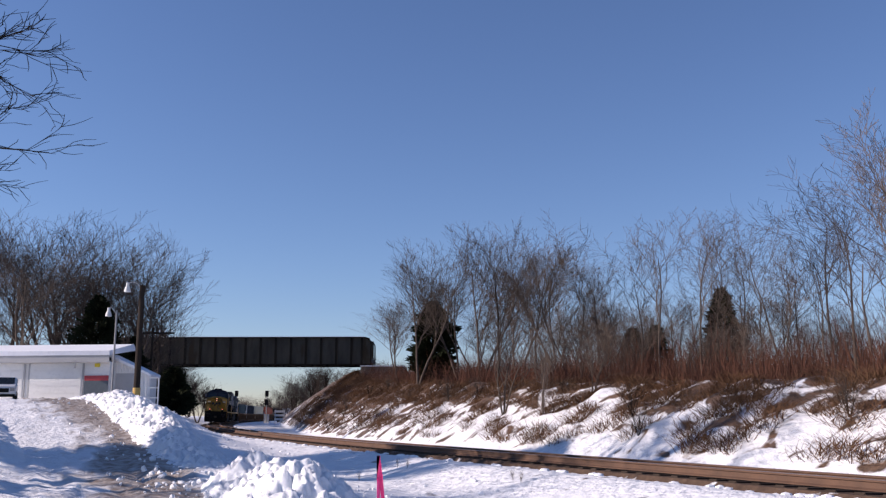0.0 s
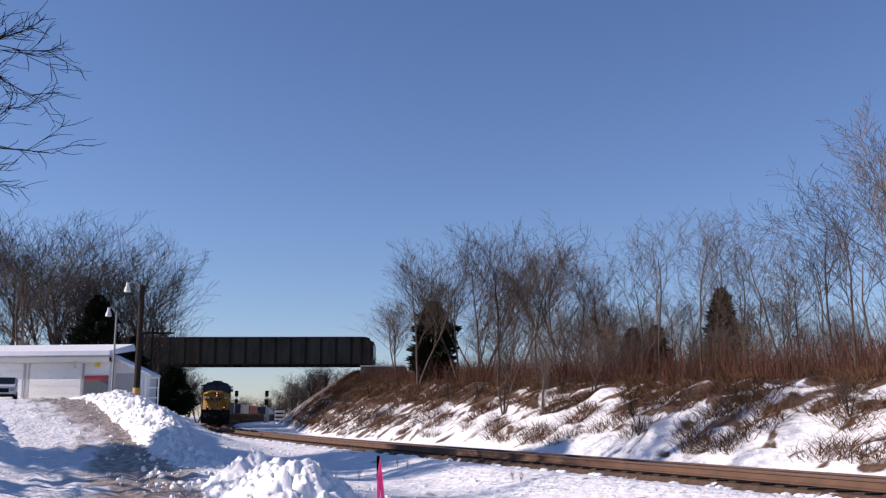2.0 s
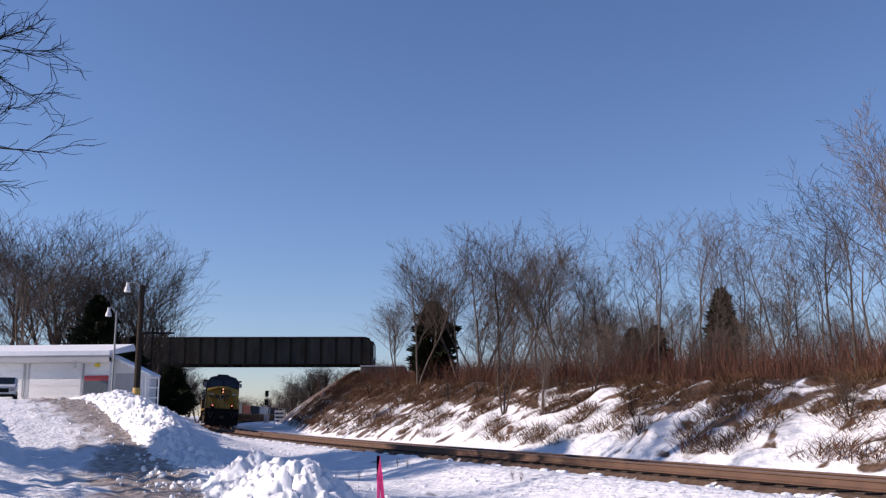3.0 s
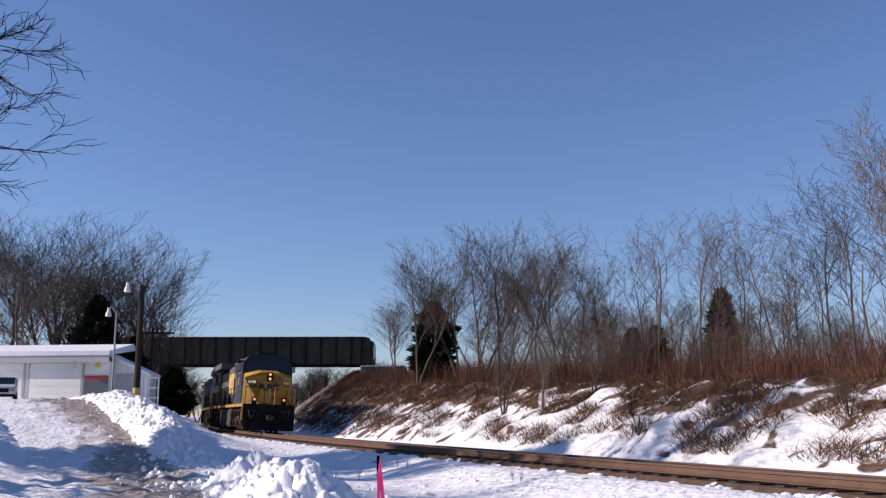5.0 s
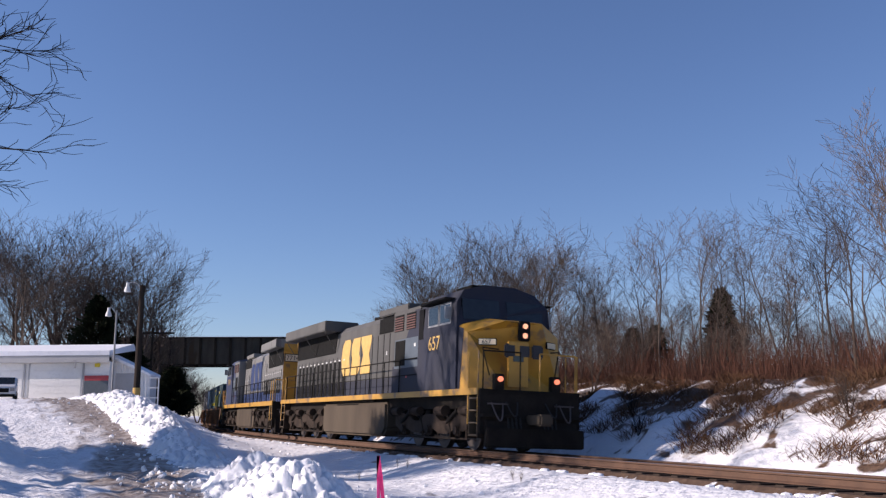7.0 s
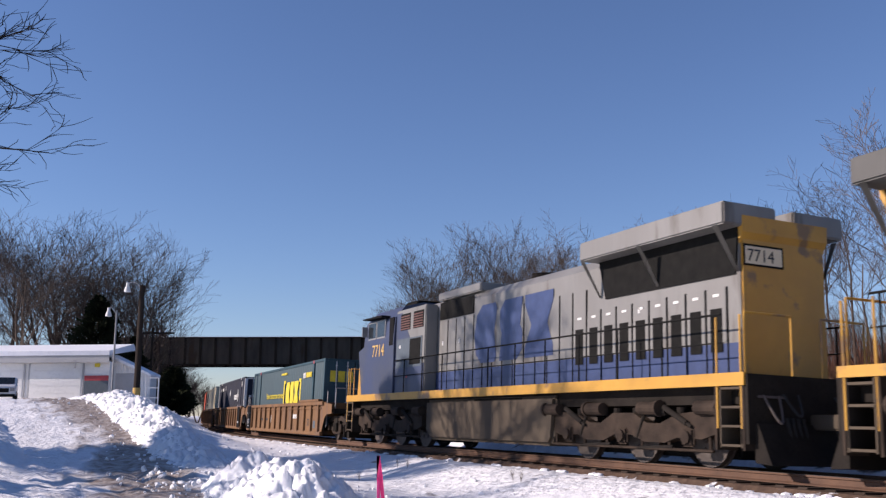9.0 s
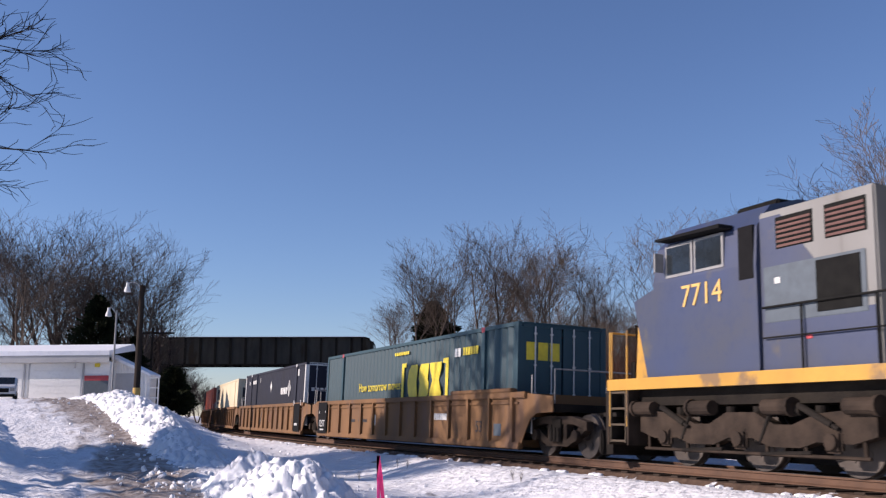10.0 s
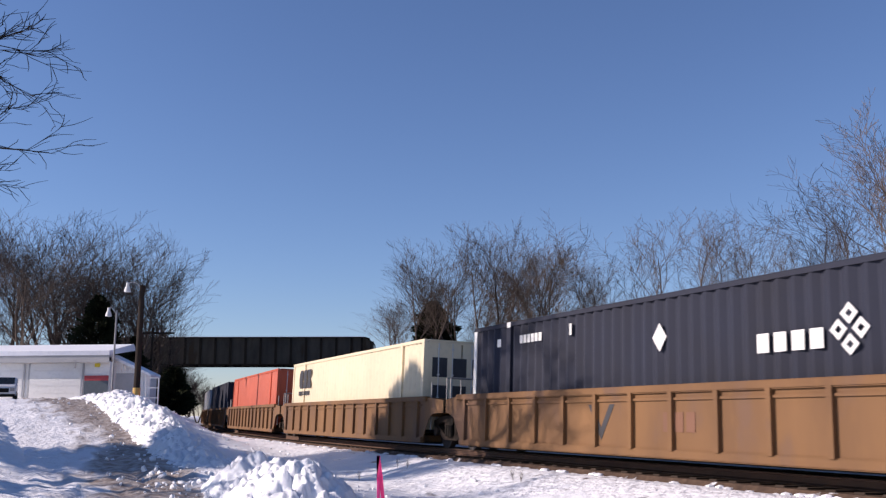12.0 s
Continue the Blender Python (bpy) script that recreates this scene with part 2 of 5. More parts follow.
def build_ground():
    ss = np.concatenate([np.array([-2500, -1200, -700, -450, -330, -260, -220, -190]), np.arange(-170, -60, 1.0), np.arange(-60, 24, 0.4), np.arange(24, 60, 2.0), np.array([75, 100, 150, 250, 500, 1200, 2500])])
    ll = np.concatenate([np.array([-2500, -900, -400, -220, -130, -90, -65, -50, -40]), np.arange(-34, -14, 1.0), np.arange(-14, -2.1, 0.3), np.array([-1.9, -1.0, 0.0, 0.7, 1.3]), np.arange(1.4, 2.2, 0.1), np.arange(2.3, 30, 0.4), np.arange(30, 60, 2.0), np.array([70, 90, 130, 220, 400, 900, 2500])])
    S, L = np.meshgrid(ss, ll, indexing="ij")
    X, Y = at(S, L)
    Z = ground_z(S, L)
    V = np.stack([X, Y, Z], -1).reshape(-1, 3)
    n, m = S.shape
    i, j = np.meshgrid(np.arange(n - 1), np.arange(m - 1), indexing="ij")
    a = (i * m + j).ravel()
    F = np.stack([a, a + 1, a + m + 1, a + m], -1)
    ob = new("ground", from_arrays("ground", V, F, GROUND, True))
    # where litter and mud lie bare of snow
    W = bank_width(S)
    U = (-L - foot_of(S)) / W
    bare = np.where(L > 1.3, 0.34 * (1 - smooth(1.8, 2.6, L)) + 0.25 * smooth(1.8, 2.6, L) * (1 - smooth(6.0, 11.0, L)), 0.0)
    bare = np.where(U > 0.02, 0.38 + 0.2 * smooth(0.3, 1.0, U) + 0.24 * smooth(-6, -45, S) + 0.2 * smooth(1.0, 1.3, U), bare)
    CX = np.interp(Y, [10, 20, 35, 50, 62], [-4.2, -6.0, -11.0, -18.5, -25.0])
    mud = 1.0 * np.exp(-((X - CX) / np.interp(Y, [15, 30, 60], [1.3, 1.9, 2.8])) ** 2) + 0.3 * np.exp(-((X - CX + np.interp(Y, [15, 60], [3.5, 4.5])) / np.interp(Y, [15, 60], [3.0, 5.0])) ** 2)
    mud = np.where((Y < 63) & (L > 3) & (Y > 8), mud, 0)
    for nm, vals in (("bare", bare), ("mud", mud)):
        ob.data.attributes.new(nm, "FLOAT", "POINT").data.foreach_set("value", vals.ravel().astype(np.float32))
    tagged(ob, "snow-covered ground with tyre tracks, mud and a brushy cutting", "ground", kind="structure")


def ground_material():
    m = bpy.data.materials.new("snowy_ground")
    m.use_nodes = True
    nt = m.node_tree
    b = nt.nodes["Principled BSDF"]
    b.inputs["Roughness"].default_value = 0.6
    co = nt.nodes.new("ShaderNodeTexCoord")
    sep = nt.nodes.new("ShaderNodeSeparateXYZ")
    nt.links.new(co.outputs["Object"], sep.inputs[0])
    def tex(sc, detail=8, stretch=(1, 1, 1), dist=0.0, turn=0):
        mp = nt.nodes.new("ShaderNodeMapping")
        mp.inputs["Scale"].default_value = stretch
        src = co.outputs["Object"]
        if turn:
            rt_ = nt.nodes.new("ShaderNodeVectorRotate")
            rt_.rotation_type = "Z_AXIS"
            rt_.inputs["Angle"].default_value = radians(-turn)
            nt.links.new(src, rt_.inputs["Vector"])
            src = rt_.outputs["Vector"]
        nt.links.new(src, mp.inputs["Vector"])
        n = nt.nodes.new("ShaderNodeTexNoise")
        n.inputs["Scale"].default_value, n.inputs["Detail"].default_value, n.inputs["Distortion"].default_value = sc, detail, dist
        nt.links.new(mp.outputs["Vector"], n.inputs["Vector"])
        return n.outputs["Fac"]
    def rng(v, a, c, lo=0.0, hi=1.0):
        r = nt.nodes.new("ShaderNodeMapRange")
        for k, q in (("From Min", a), ("From Max", c), ("To Min", lo), ("To Max", hi)):
            r.inputs[k].default_value = q
        nt.links.new(v, r.inputs["Value"])
        return r.outputs["Result"]
    def calc(op, a, c):
        r = nt.nodes.new("ShaderNodeMath")
        r.operation = op
        for k, q in enumerate((a, c)):
            if isinstance(q, (int, float)):
                r.inputs[k].default_value = q
            else:
                nt.links.new(q, r.inputs[k])
        return r.outputs[0]
    def mix(f, a, c):
        x = nt.nodes.new("ShaderNodeMix")
        x.data_type = "RGBA"
        nt.links.new(f, x.inputs["Factor"])
        for sock, v in ((x.inputs["A"], a), (x.inputs["B"], c)):
            if isinstance(v, tuple):
                sock.default_value = (*v, 1)
            else:
                nt.links.new(v, sock)
        return x.outputs["Result"]
    snow = mix(rng(tex(0.5), 0.35, 0.65), (0.81, 0.81, 0.825), (0.73, 0.74, 0.77))
    attr = nt.nodes.new("ShaderNodeAttribute")
    attr.attribute_name = "bare"
    bare = attr.outputs["Fac"]
    litter = mix(rng(tex(3.0), 0.35, 0.65), (0.15, 0.085, 0.048), (0.055, 0.036, 0.024))
    f1 = rng(calc("ADD", tex(1.1, 10, (1, 1, 1), 0.6), calc("MULTIPLY", calc("SUBTRACT", bare, 0.5), 0.7)), 0.48, 0.55)
    c = mix(f1, snow, litter)
    mud = nt.nodes.new("ShaderNodeAttribute")
    mud.attribute_name = "mud"
    f2 = rng(calc("ADD", tex(0.75, 10, (1.7, 0.55, 1), 0.5, 24), calc("MULTIPLY", calc("SUBTRACT", mud.outputs["Fac"], 0.5), 0.75)), 0.48, 0.76)
    c = mix(f2, c, mix(rng(tex(4.0), 0.35, 0.65), (0.17, 0.125, 0.095), (0.4, 0.36, 0.33)))
    nt.links.new(c, b.inputs["Base Color"])
    bp = nt.nodes.new("ShaderNodeBump")
    bp.inputs["Strength"].default_value, bp.inputs["Distance"].default_value = 1.0, 0.11
    nt.links.new(tex(4.5, 10), bp.inputs["Height"])
    nt.links.new(bp.outputs["Normal"], b.inputs["Normal"])
    return m


GROUND = ground_material()
build_ground()


# ---- track ----
def sweep(name, profile, s0, s1, step, mat, label, cat):
    """A profile of (lat, z) points swept along the line."""
    ss = np.arange(s0, s1 + step / 2, step)
    V, F, n = [], [], len(profile)
    for s in ss:
        for l, z in profile:
            x, y = at(s, l)
            V.append((x, y, z))
    for i in range(len(ss) - 1):
        for j in range(n):
            a, b = i * n + j, i * n + (j + 1) % n
            F.append((a, b, b + n, a + n))
    ob = new(name, from_arrays(name, V, F, mat))
    return tagged(ob, label, cat, kind="structure")


def build_track():
    sweep("ballast_bed", [(1.9, -0.5), (1.5, -0.15), (-1.5, -0.265), (-2.3, -0.3), (-2.8, -0.6)], -420, 60, 2, BALLAST, "brown ballast shoulder under the track, dusted with snow", "ballast")
    for side, nm in ((0.752, "near"), (-0.752, "far")):
        zt = side * CANT
        prof = [(-0.068, -0.17), (-0.068, -0.155), (-0.012, -0.13), (-0.012, -0.045), (-0.036, -0.035), (-0.036, -0.004), (0.036, -0.004), (0.036, -0.035), (0.012, -0.045), (0.012, -0.13), (0.068, -0.155), (0.068, -0.17)]
        r = sweep("rail", [(side + l, zt + z) for l, z in prof], -420, 60, 1, STEEL_RUST, "rusty brown steel rail on wooden ties", "rail")
        h = sweep("rail_head", [(side - 0.033, zt - 0.004), (side - 0.03, zt), (side + 0.03, zt), (side + 0.033, zt - 0.004)], -420, 60, 1, RAIL_TOP, "", "")
        h.parent = r
        for k in ("category", "kind", "label"):
            if k in h:
                del h[k]
    bm = box(bmesh.new(), -0.11, 0.11, -1.3, 1.3, -0.18, 0.0, 0.015)
    me = mesh_of("tie", bm, TIE)
    bed = bpy.data.objects["ballast_bed"]
    s = -70.0
    while s < 24:
        x, y = at(s)
        a = float(np.interp(s, TS, TH))
        ob = new("tie", me)
        ob.parent = bed
        ob.matrix_basis = pose(x, y, -0.175, -math.degrees(CANT), 0, 90 - math.degrees(a) + random.uniform(-1, 1))
        s += 0.53


build_track()


# ---- bridge ----
BR_Y, BR_Z0, BR_Z1 = 107.0, 6.68, 9.85


def build_bridge():
    b = tagged(new("girder_bridge"), "black riveted steel plate girder bridge over the track", "bridge")
    b.matrix_basis = pose(-20.8, BR_Y, 0, 0, 0, -0.9)
    x0, x1 = -17.5, 12.65
    for y, nm in ((0.0, "near_girder"), (5.2, "far_girder")):
        bx("girder_web", BRIDGE_STEEL, b, x0, x1 - 0.2, y - 0.02, y + 0.02, BR_Z0 + 0.1, BR_Z1 - 0.1)
        bm = bmesh.new()
        pts = [(x0, BR_Z1), (x1 - 0.8, BR_Z1)] + [(x1 - 0.8 + 0.8 * math.sin(k * math.pi / 12), BR_Z1 - 0.8 + 0.8 * math.cos(k * math.pi / 12)) for k in range(1, 7)] + [(x1, BR_Z0)]
        inner = [(x1 - 0.12, BR_Z0)] + [(x1 - 0.8 + 0.68 * math.sin(k * math.pi / 12), BR_Z1 - 0.8 + 0.68 * math.cos(k * math.pi / 12)) for k in range(6, 0, -1)] + [(x1 - 0.8, BR_Z1 - 0.12), (x0, BR_Z1 - 0.12)]
        prism(bm, pts + inner, y - 0.2, y + 0.2)
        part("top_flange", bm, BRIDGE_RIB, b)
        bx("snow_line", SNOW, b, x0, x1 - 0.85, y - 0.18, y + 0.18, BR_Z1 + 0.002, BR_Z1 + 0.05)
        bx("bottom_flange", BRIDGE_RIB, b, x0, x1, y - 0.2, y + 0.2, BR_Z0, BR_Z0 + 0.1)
        k = 0
        x = x1 - 1.1
        while x > x0:
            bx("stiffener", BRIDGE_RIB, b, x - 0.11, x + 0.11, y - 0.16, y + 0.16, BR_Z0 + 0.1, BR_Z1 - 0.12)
            x -= 1.73 if k else 1.2
            k += 1
    bx("deck", BRIDGE_STEEL, b, x0, x1, 0.22, 4.98, BR_Z0 + 0.35, BR_Z0 + 0.8)
    for i in range(12):
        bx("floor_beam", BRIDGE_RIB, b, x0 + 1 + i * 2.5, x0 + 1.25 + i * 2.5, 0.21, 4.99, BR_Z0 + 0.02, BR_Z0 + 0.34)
    # abutments
    for nm, xa, xb, sgn in (("abutment", -9.4, -4.0, 1), ):
        bm = bmesh.new()
        prism(bm, [(-11.0, -0.6), (-9.2, BR_Z0 - 0.25), (-4.4, BR_Z0 - 0.25), (-4.4, -0.6)], BR_Y - 1.4, BR_Y + 6.5)
        a = part(nm, bm, CONCRETE)
        tagged(a, "weathered brown concrete bridge abutment with a snowy cap", "abutment", kind="structure")
        bm = box(bmesh.new(), -9.3, -4.3, BR_Y - 1.5, BR_Y + 6.6, BR_Z0 - 0.25, BR_Z0 - 0.13)
        part("snow_cap", bm, SNOW, a)
    bm = bmesh.new()
    prism(bm, [(-60, -0.6), (-60, BR_Z1 - 1.5), (-36.5, BR_Z1 - 1.5), (-36.5, BR_Z0 - 0.2), (-34.0, BR_Z0 - 0.2), (-33.2, -0.6)], BR_Y + 0.3, BR_Y + 5.0)
    tagged(part("abutment", bm, CONCRETE), "dark weathered concrete bridge abutment among trees", "abutment", kind="structure")


build_bridge()


# ---- train: shared pieces; +x is forward, -y the camera's side, z from the rail head ----
def wheelset(parent, x, r, moving):
    w = new("wheelset")
    bm = bmesh.new()
    for y in (-0.76, 0.76):
        rod(bm, (0, y - 0.06, 0), (0, y + 0.06, 0), r, 28)
        i = 1 if y > 0 else -1
        rod(bm, (0, y - i * 0.06, 0), (0, y - i * 0.09, 0), r + 0.028, 28)
        for k in range(5):
            a = k * 2 * math.pi / 5
            rod(bm, (math.cos(a) * r * 0.5, y + i * 0.055, math.sin(a) * r * 0.5), (math.cos(a) * r * 0.5, y + i * 0.075, math.sin(a) * r * 0.5), 0.05, 8)
    rod(bm, (0, -0.95, 0), (0, 0.95, 0), 0.09, 12)
    bpy.data.objects.remove(w)
    w = part("wheelset", bm, WHEEL_STEEL, parent)
    w.matrix_basis = pose(x, 0, r)
    moving.append((w, x, r))
    return w


def loco_truck(loco, xc, moving):
    for dx in (-2.04, 0, 2.04):
        wheelset(loco, xc + dx, 0.533, moving)
    for sgn in (-1, 1):
        bm = bmesh.new()
        y0, y1 = (1.1, 1.32) if sgn > 0 else (-1.32, -1.1)
        up = [(-2.85, 0.95), (-2.5, 1.02), (-1.7, 0.95), (-1.2, 0.78), (-0.8, 0.78), (-0.35, 0.98), (0.35, 0.98), (0.8, 0.78), (1.2, 0.78), (1.7, 0.95), (2.5, 1.02), (2.85, 0.95)]
        lo = [(2.85, 0.62), (2.4, 0.5), (1.7, 0.52), (1.35, 0.42), (0.7, 0.42), (0.3, 0.55), (-0.3, 0.55), (-0.7, 0.42), (-1.35, 0.42), (-1.7, 0.52), (-2.4, 0.5), (-2.85, 0.62)]
        prism(bm, [(xc + a, z) for a, z in up + lo], y0, y1)
        part("truck_frame", bm, TRUCK_GREY, loco)
        for dx, way in ((-2.35, -1), (2.35, 1), (-0.65, -1), (0.65, 1)):
            bm = bmesh.new()
            rod(bm, (xc + dx, sgn * 1.36, 1.06), (xc + dx + way * 0.55, sgn * 1.36, 1.06), 0.13, 12)
            rod(bm, (xc + dx + way * 0.55, sgn * 1.36, 1.06), (xc + dx + way * 0.62, sgn * 1.36, 1.06), 0.16, 12)
            part("brake_pot", bm, TRUCK_GREY, loco)
        for dx in (-1.75, 1.75):
            bm = bmesh.new()
            rod(bm, (xc + dx - 0.3, sgn * 1.36, 0.78), (xc + dx + 0.35, sgn * 1.37, 1.08), 0.055, 10)
            rod(bm, (xc + dx - 0.42, sgn * 1.36, 0.72), (xc + dx - 0.3, sgn * 1.36, 0.78), 0.035, 8)
            part("damper", bm, DARK_FRAME, loco)
        bm = bmesh.new()
        rod(bm, (xc - 2.7, sgn * 1.3, 0.3), (xc + 2.7, sgn * 1.3, 0.3), 0.03, 6)
        for dx in (-2.6, -1.45, -0.6, 0.6, 1.45, 2.6):
            rod(bm, (xc + dx, sgn * 1.28, 0.3), (xc + dx + 0.06, sgn * 1.25, 0.85), 0.035, 6)
        part("brake_rigging", bm, TRUCK_GREY, loco)
        for dx in (-2.04, 0, 2.04):
            bm = bmesh.new()
            ya, yb = (1.25, 1.37) if sgn > 0 else (-1.37, -1.25)
            box(bm, xc + dx - 0.17, xc + dx + 0.17, ya, yb, 0.36, 0.7, 0.04)
            rod(bm, (xc + dx, sgn * 1.25, 0.53), (xc + dx, sgn * 1.42, 0.53), 0.12, 12)
            part("axle_box", bm, TRUCK_GREY, loco)
            for q in (-0.33, 0.33):
                part("spring", rod(bmesh.new(), (xc + dx + q, sgn * 1.2, 0.5), (xc + dx + q, sgn * 1.2, 1.08), 0.09, 10), DARK_FRAME, loco)
        for dx in (-1.02, 1.02):
            bm = bmesh.new()
            rod(bm, (xc + dx - 0.35, sgn * 1.28, 1.0), (xc + dx + 0.1, sgn * 1.28, 1.0), 0.075, 12)
            rod(bm, (xc + dx + 0.3, sgn * 1.32, 0.95), (xc + dx + 0.55, sgn * 1.3, 0.5), 0.04, 6)
            rod(bm, (xc + dx - 0.55, sgn * 1.3, 0.35), (xc + dx + 0.55, sgn * 1.3, 0.3), 0.035, 6)
            part("brake_cylinder", bm, DARK_FRAME, loco)


def blocks(name, mat, parent, x0, z0, w, h, y, label, face=-1):
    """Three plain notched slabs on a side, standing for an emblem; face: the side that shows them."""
    shapes = (
        [(0.3, 0), (0.9, 0), (0.97, 0.1), (0.86, 0.5), (0.97, 0.9), (0.9, 1), (0.34, 1), (0.1, 0.84), (0, 0.5), (0.08, 0.16)],
        [(0.05, 0), (0.75, 0), (0.95, 0.16), (0.95, 0.45), (0.86, 0.55), (0.95, 1), (0.25, 1), (0.06, 0.84), (0.06, 0.58), (0.14, 0.45)],
        [(0, 0), (1, 0), (1, 0.16), (0.8, 0.5), (1, 0.84), (1, 1), (0, 1), (0, 0.84), (0.24, 0.5), (0, 0.16)],
    )
    for k in range(3):
        out = []
        for u, v in shapes[k]:
            q = (k + u * 0.96) / 3
            q = q if face < 0 else 1 - q
            out.append((x0 + q * w, z0 + v * h))
        part(name, prism(bmesh.new(), out, y, y + face * 0.006), mat, parent, label)


def bars(name, mat, parent, x0, z0, w, h, n, y, gap=0.25):
    step = w / n
    if n < 9:
        for k in range(n):
            part(name, box(bmesh.new(), x0 + k * step, x0 + (k + 1 - gap) * step, y - 0.006, y, z0, z0 + h), mat, parent)
        return
    bm = bmesh.new()
    for k in range(n):
        box(bm, x0 + k * step, x0 + (k + 1 - gap) * step, y - 0.006, y, z0, z0 + h)
    part(name, bm, mat, parent)


LOCO_MOVES, CAR_MOVES = [], []


def locomotive(name, label, length, cab_forward, colours, radiator, number, logo_mat, lamps):
    """A wide-nosed road diesel. Built nose forward; turned about for the trailing unit by its pose."""
    L = length / 2
    low, high, cabc = colours
    moving = []
    lo = tagged(new(name), label, "locomotive", group="locomotives")
    DK = 1.62
    # frame and walkway
    bx("frame", DARK_FRAME, lo, -L + 0.9, L - 1.0, -1.25, 1.25, 1.12, 1.5)
    for sgn in (-1, 1):
        bx("walkway_sill", YELLOW_PAINT, lo, -L + 0.9, L - 0.95, sgn * 1.5 - 0.04, sgn * 1.5 + 0.04, DK - (0.15 if cab_forward else 0.2), DK + 0.02, label="yellow walkway sill stripe")
    bx("walkway", DARK_FRAME, lo, -L + 0.9, L - 0.95, -1.48, 1.48, DK - 0.14, DK)
    # fuel tank
    bm = bmesh.new()
    prism(bm, [(-3.95, 0.4), (-3.8, 0.24), (3.0, 0.24), (3.3, 0.5), (3.3, 1.38), (-4.05, 1.38)], -1.4, 1.4)
    bmesh.ops.bevel(bm, geom=list(bm.edges), offset=0.08, segments=2, affect="EDGES")
    part("fuel_tank", bm, TANK_GREY, lo, "dusty grey-brown fuel tank")
    for sgn in (-1, 1):
        bm = bmesh.new()
        rod(bm, (-3.0, sgn * 1.32, 1.45), (2.0, sgn * 1.32, 1.45), 0.06, 8)
        rod(bm, (-2.4, sgn * 1.2, 1.3), (0.2, sgn * 1.2, 1.3), 0.14, 10)
        part("air_pipe", bm, DARK_FRAME, lo)
    tc = length * 0.5 - 4.65
    # black box added round each truck, standing in for the shade underneath
    for e in (1, -1):
        bx("traction_motor_case", BLACK, lo, e * tc - 2.6, e * tc + 2.6, -0.62, 0.62, 0.16, 1.12, bevel=0.05)
    loco_truck(lo, tc, moving)
    loco_truck(lo, -tc, moving)
    # pilots, couplers, steps at both ends
    for e in (1, -1):
        bm = bmesh.new()
        box(bm, e * (L - 1.05), e * (L - 0.85), -1.5, 1.5, 0.45, DK - 0.02)
        prism(bm, [(e * (L - 0.88), 0.15), (e * (L - 0.5), 0.12), (e * (L - 0.8), 0.8), (e * (L - 0.88), 0.8)], -1.35, 1.35)
        part("pilot", bm, DARK_FRAME, lo)
        bm = bmesh.new()
        box(bm, e * (L - 0.9), e * (L - 0.25), -0.13, 0.13, 0.72, 0.98, 0.03)
        box(bm, e * (L - 0.28), e * (L + 0.02), -0.2, 0.2, 0.7, 1.0, 0.05)
        part("coupler", bm, TANK_GREY, lo, "rusty brown knuckle coupler")
        for sgn in (-1, 1):
            bm = bmesh.new()
            for k in range(4):
                box(bm, e * (L - 1.55), e * (L - 1.05), sgn * 1.12, sgn * 1.5, 0.4 + k * 0.32, 0.44 + k * 0.32)
            for q in (1.55, 1.03):
                box(bm, e * (L - q), e * (L - q + 0.03), sgn * 1.1, sgn * 1.5, 0.38, DK)
            part("step_well", bm, TANK_GREY, lo)
            for q in (1.66, 0.98):
                part("step_plate", prism(bmesh.new(), [(e * (L - q), 0.34), (e * (L - q + 0.05), 0.34), (e * (L - q + 0.05), DK - 0.03), (e * (L - q), DK - 0.03)], sgn * 1.06, sgn * 1.515), TRUCK_GREY, lo, "dusty brown side plate of the steps")
            bm = bmesh.new()
            for q in (1.6, 1.0):
                rod(bm, (e * (L - q), sgn * 1.5, 0.7), (e * (L - q), sgn * 1.5, DK + 1.0), 0.022)
            part("grab_rail", bm, YELLOW_PAINT, lo, "yellow grab rails at the steps")
            bm = bmesh.new()
            for q in range(4):
                rod(bm, (e * (L - 0.8), sgn * (0.35 + q * 0.12), 0.9), (e * (L - 0.7), sgn * (0.35 + q * 0.12), 0.45), 0.03)
            part("air_hose", bm, RUBBER, lo)
            for q, drop, hue in ((0.42, 0.5, RUBBER), (0.85, 0.62, PIPE_GREY)):
                bm = bmesh.new()
                pts = [(e * (L - 0.82 + 0.22 * math.sin(math.pi * k / 8)), sgn * (q + 0.34 * k / 8), 1.42 - drop * math.sin(math.pi * (0.08 + 0.84 * k / 8))) for k in range(9)]
                for u, v in zip(pts, pts[1:]):
                    rod(bm, u, v, 0.022)
                part("jumper_hose", bm, hue, lo)
            bx("grab_plate", PIPE_GREY, lo, e * (L - 0.84), e * (L - 0.8), sgn * 0.7, sgn * 1.3, 1.22, 1.26)
    # nose
    N = L - 1.25
    bm = bmesh.new()
    w = 1.42
    def ring(x, hw, z0, z1, cut):
        return [bm.verts.new(p) for p in ((x - cut, -hw, z0), (x, -hw * 0.4, z0), (x, hw * 0.4, z0), (x - cut, hw, z0), (x - cut - 0.12, hw, z1 - 0.32), (x - 0.08, hw * 0.4, z1), (x - 0.08, -hw * 0.4, z1), (x - cut - 0.12, -hw, z1 - 0.32))]
    a = ring(N, w, DK, 3.5, 0.55)
    b = [bm.verts.new(p) for p in ((N - 1.3, -w, DK), (N - 1.3, -w * 0.4, DK), (N - 1.3, w * 0.4, DK), (N - 1.3, w, DK), (N - 1.4, w, 3.46), (N - 1.4, w * 0.4, 3.7), (N - 1.4, -w * 0.4, 3.7), (N - 1.4, -w, 3.46))]
    bm.faces.new(a)
    bm.faces.new(b[::-1])
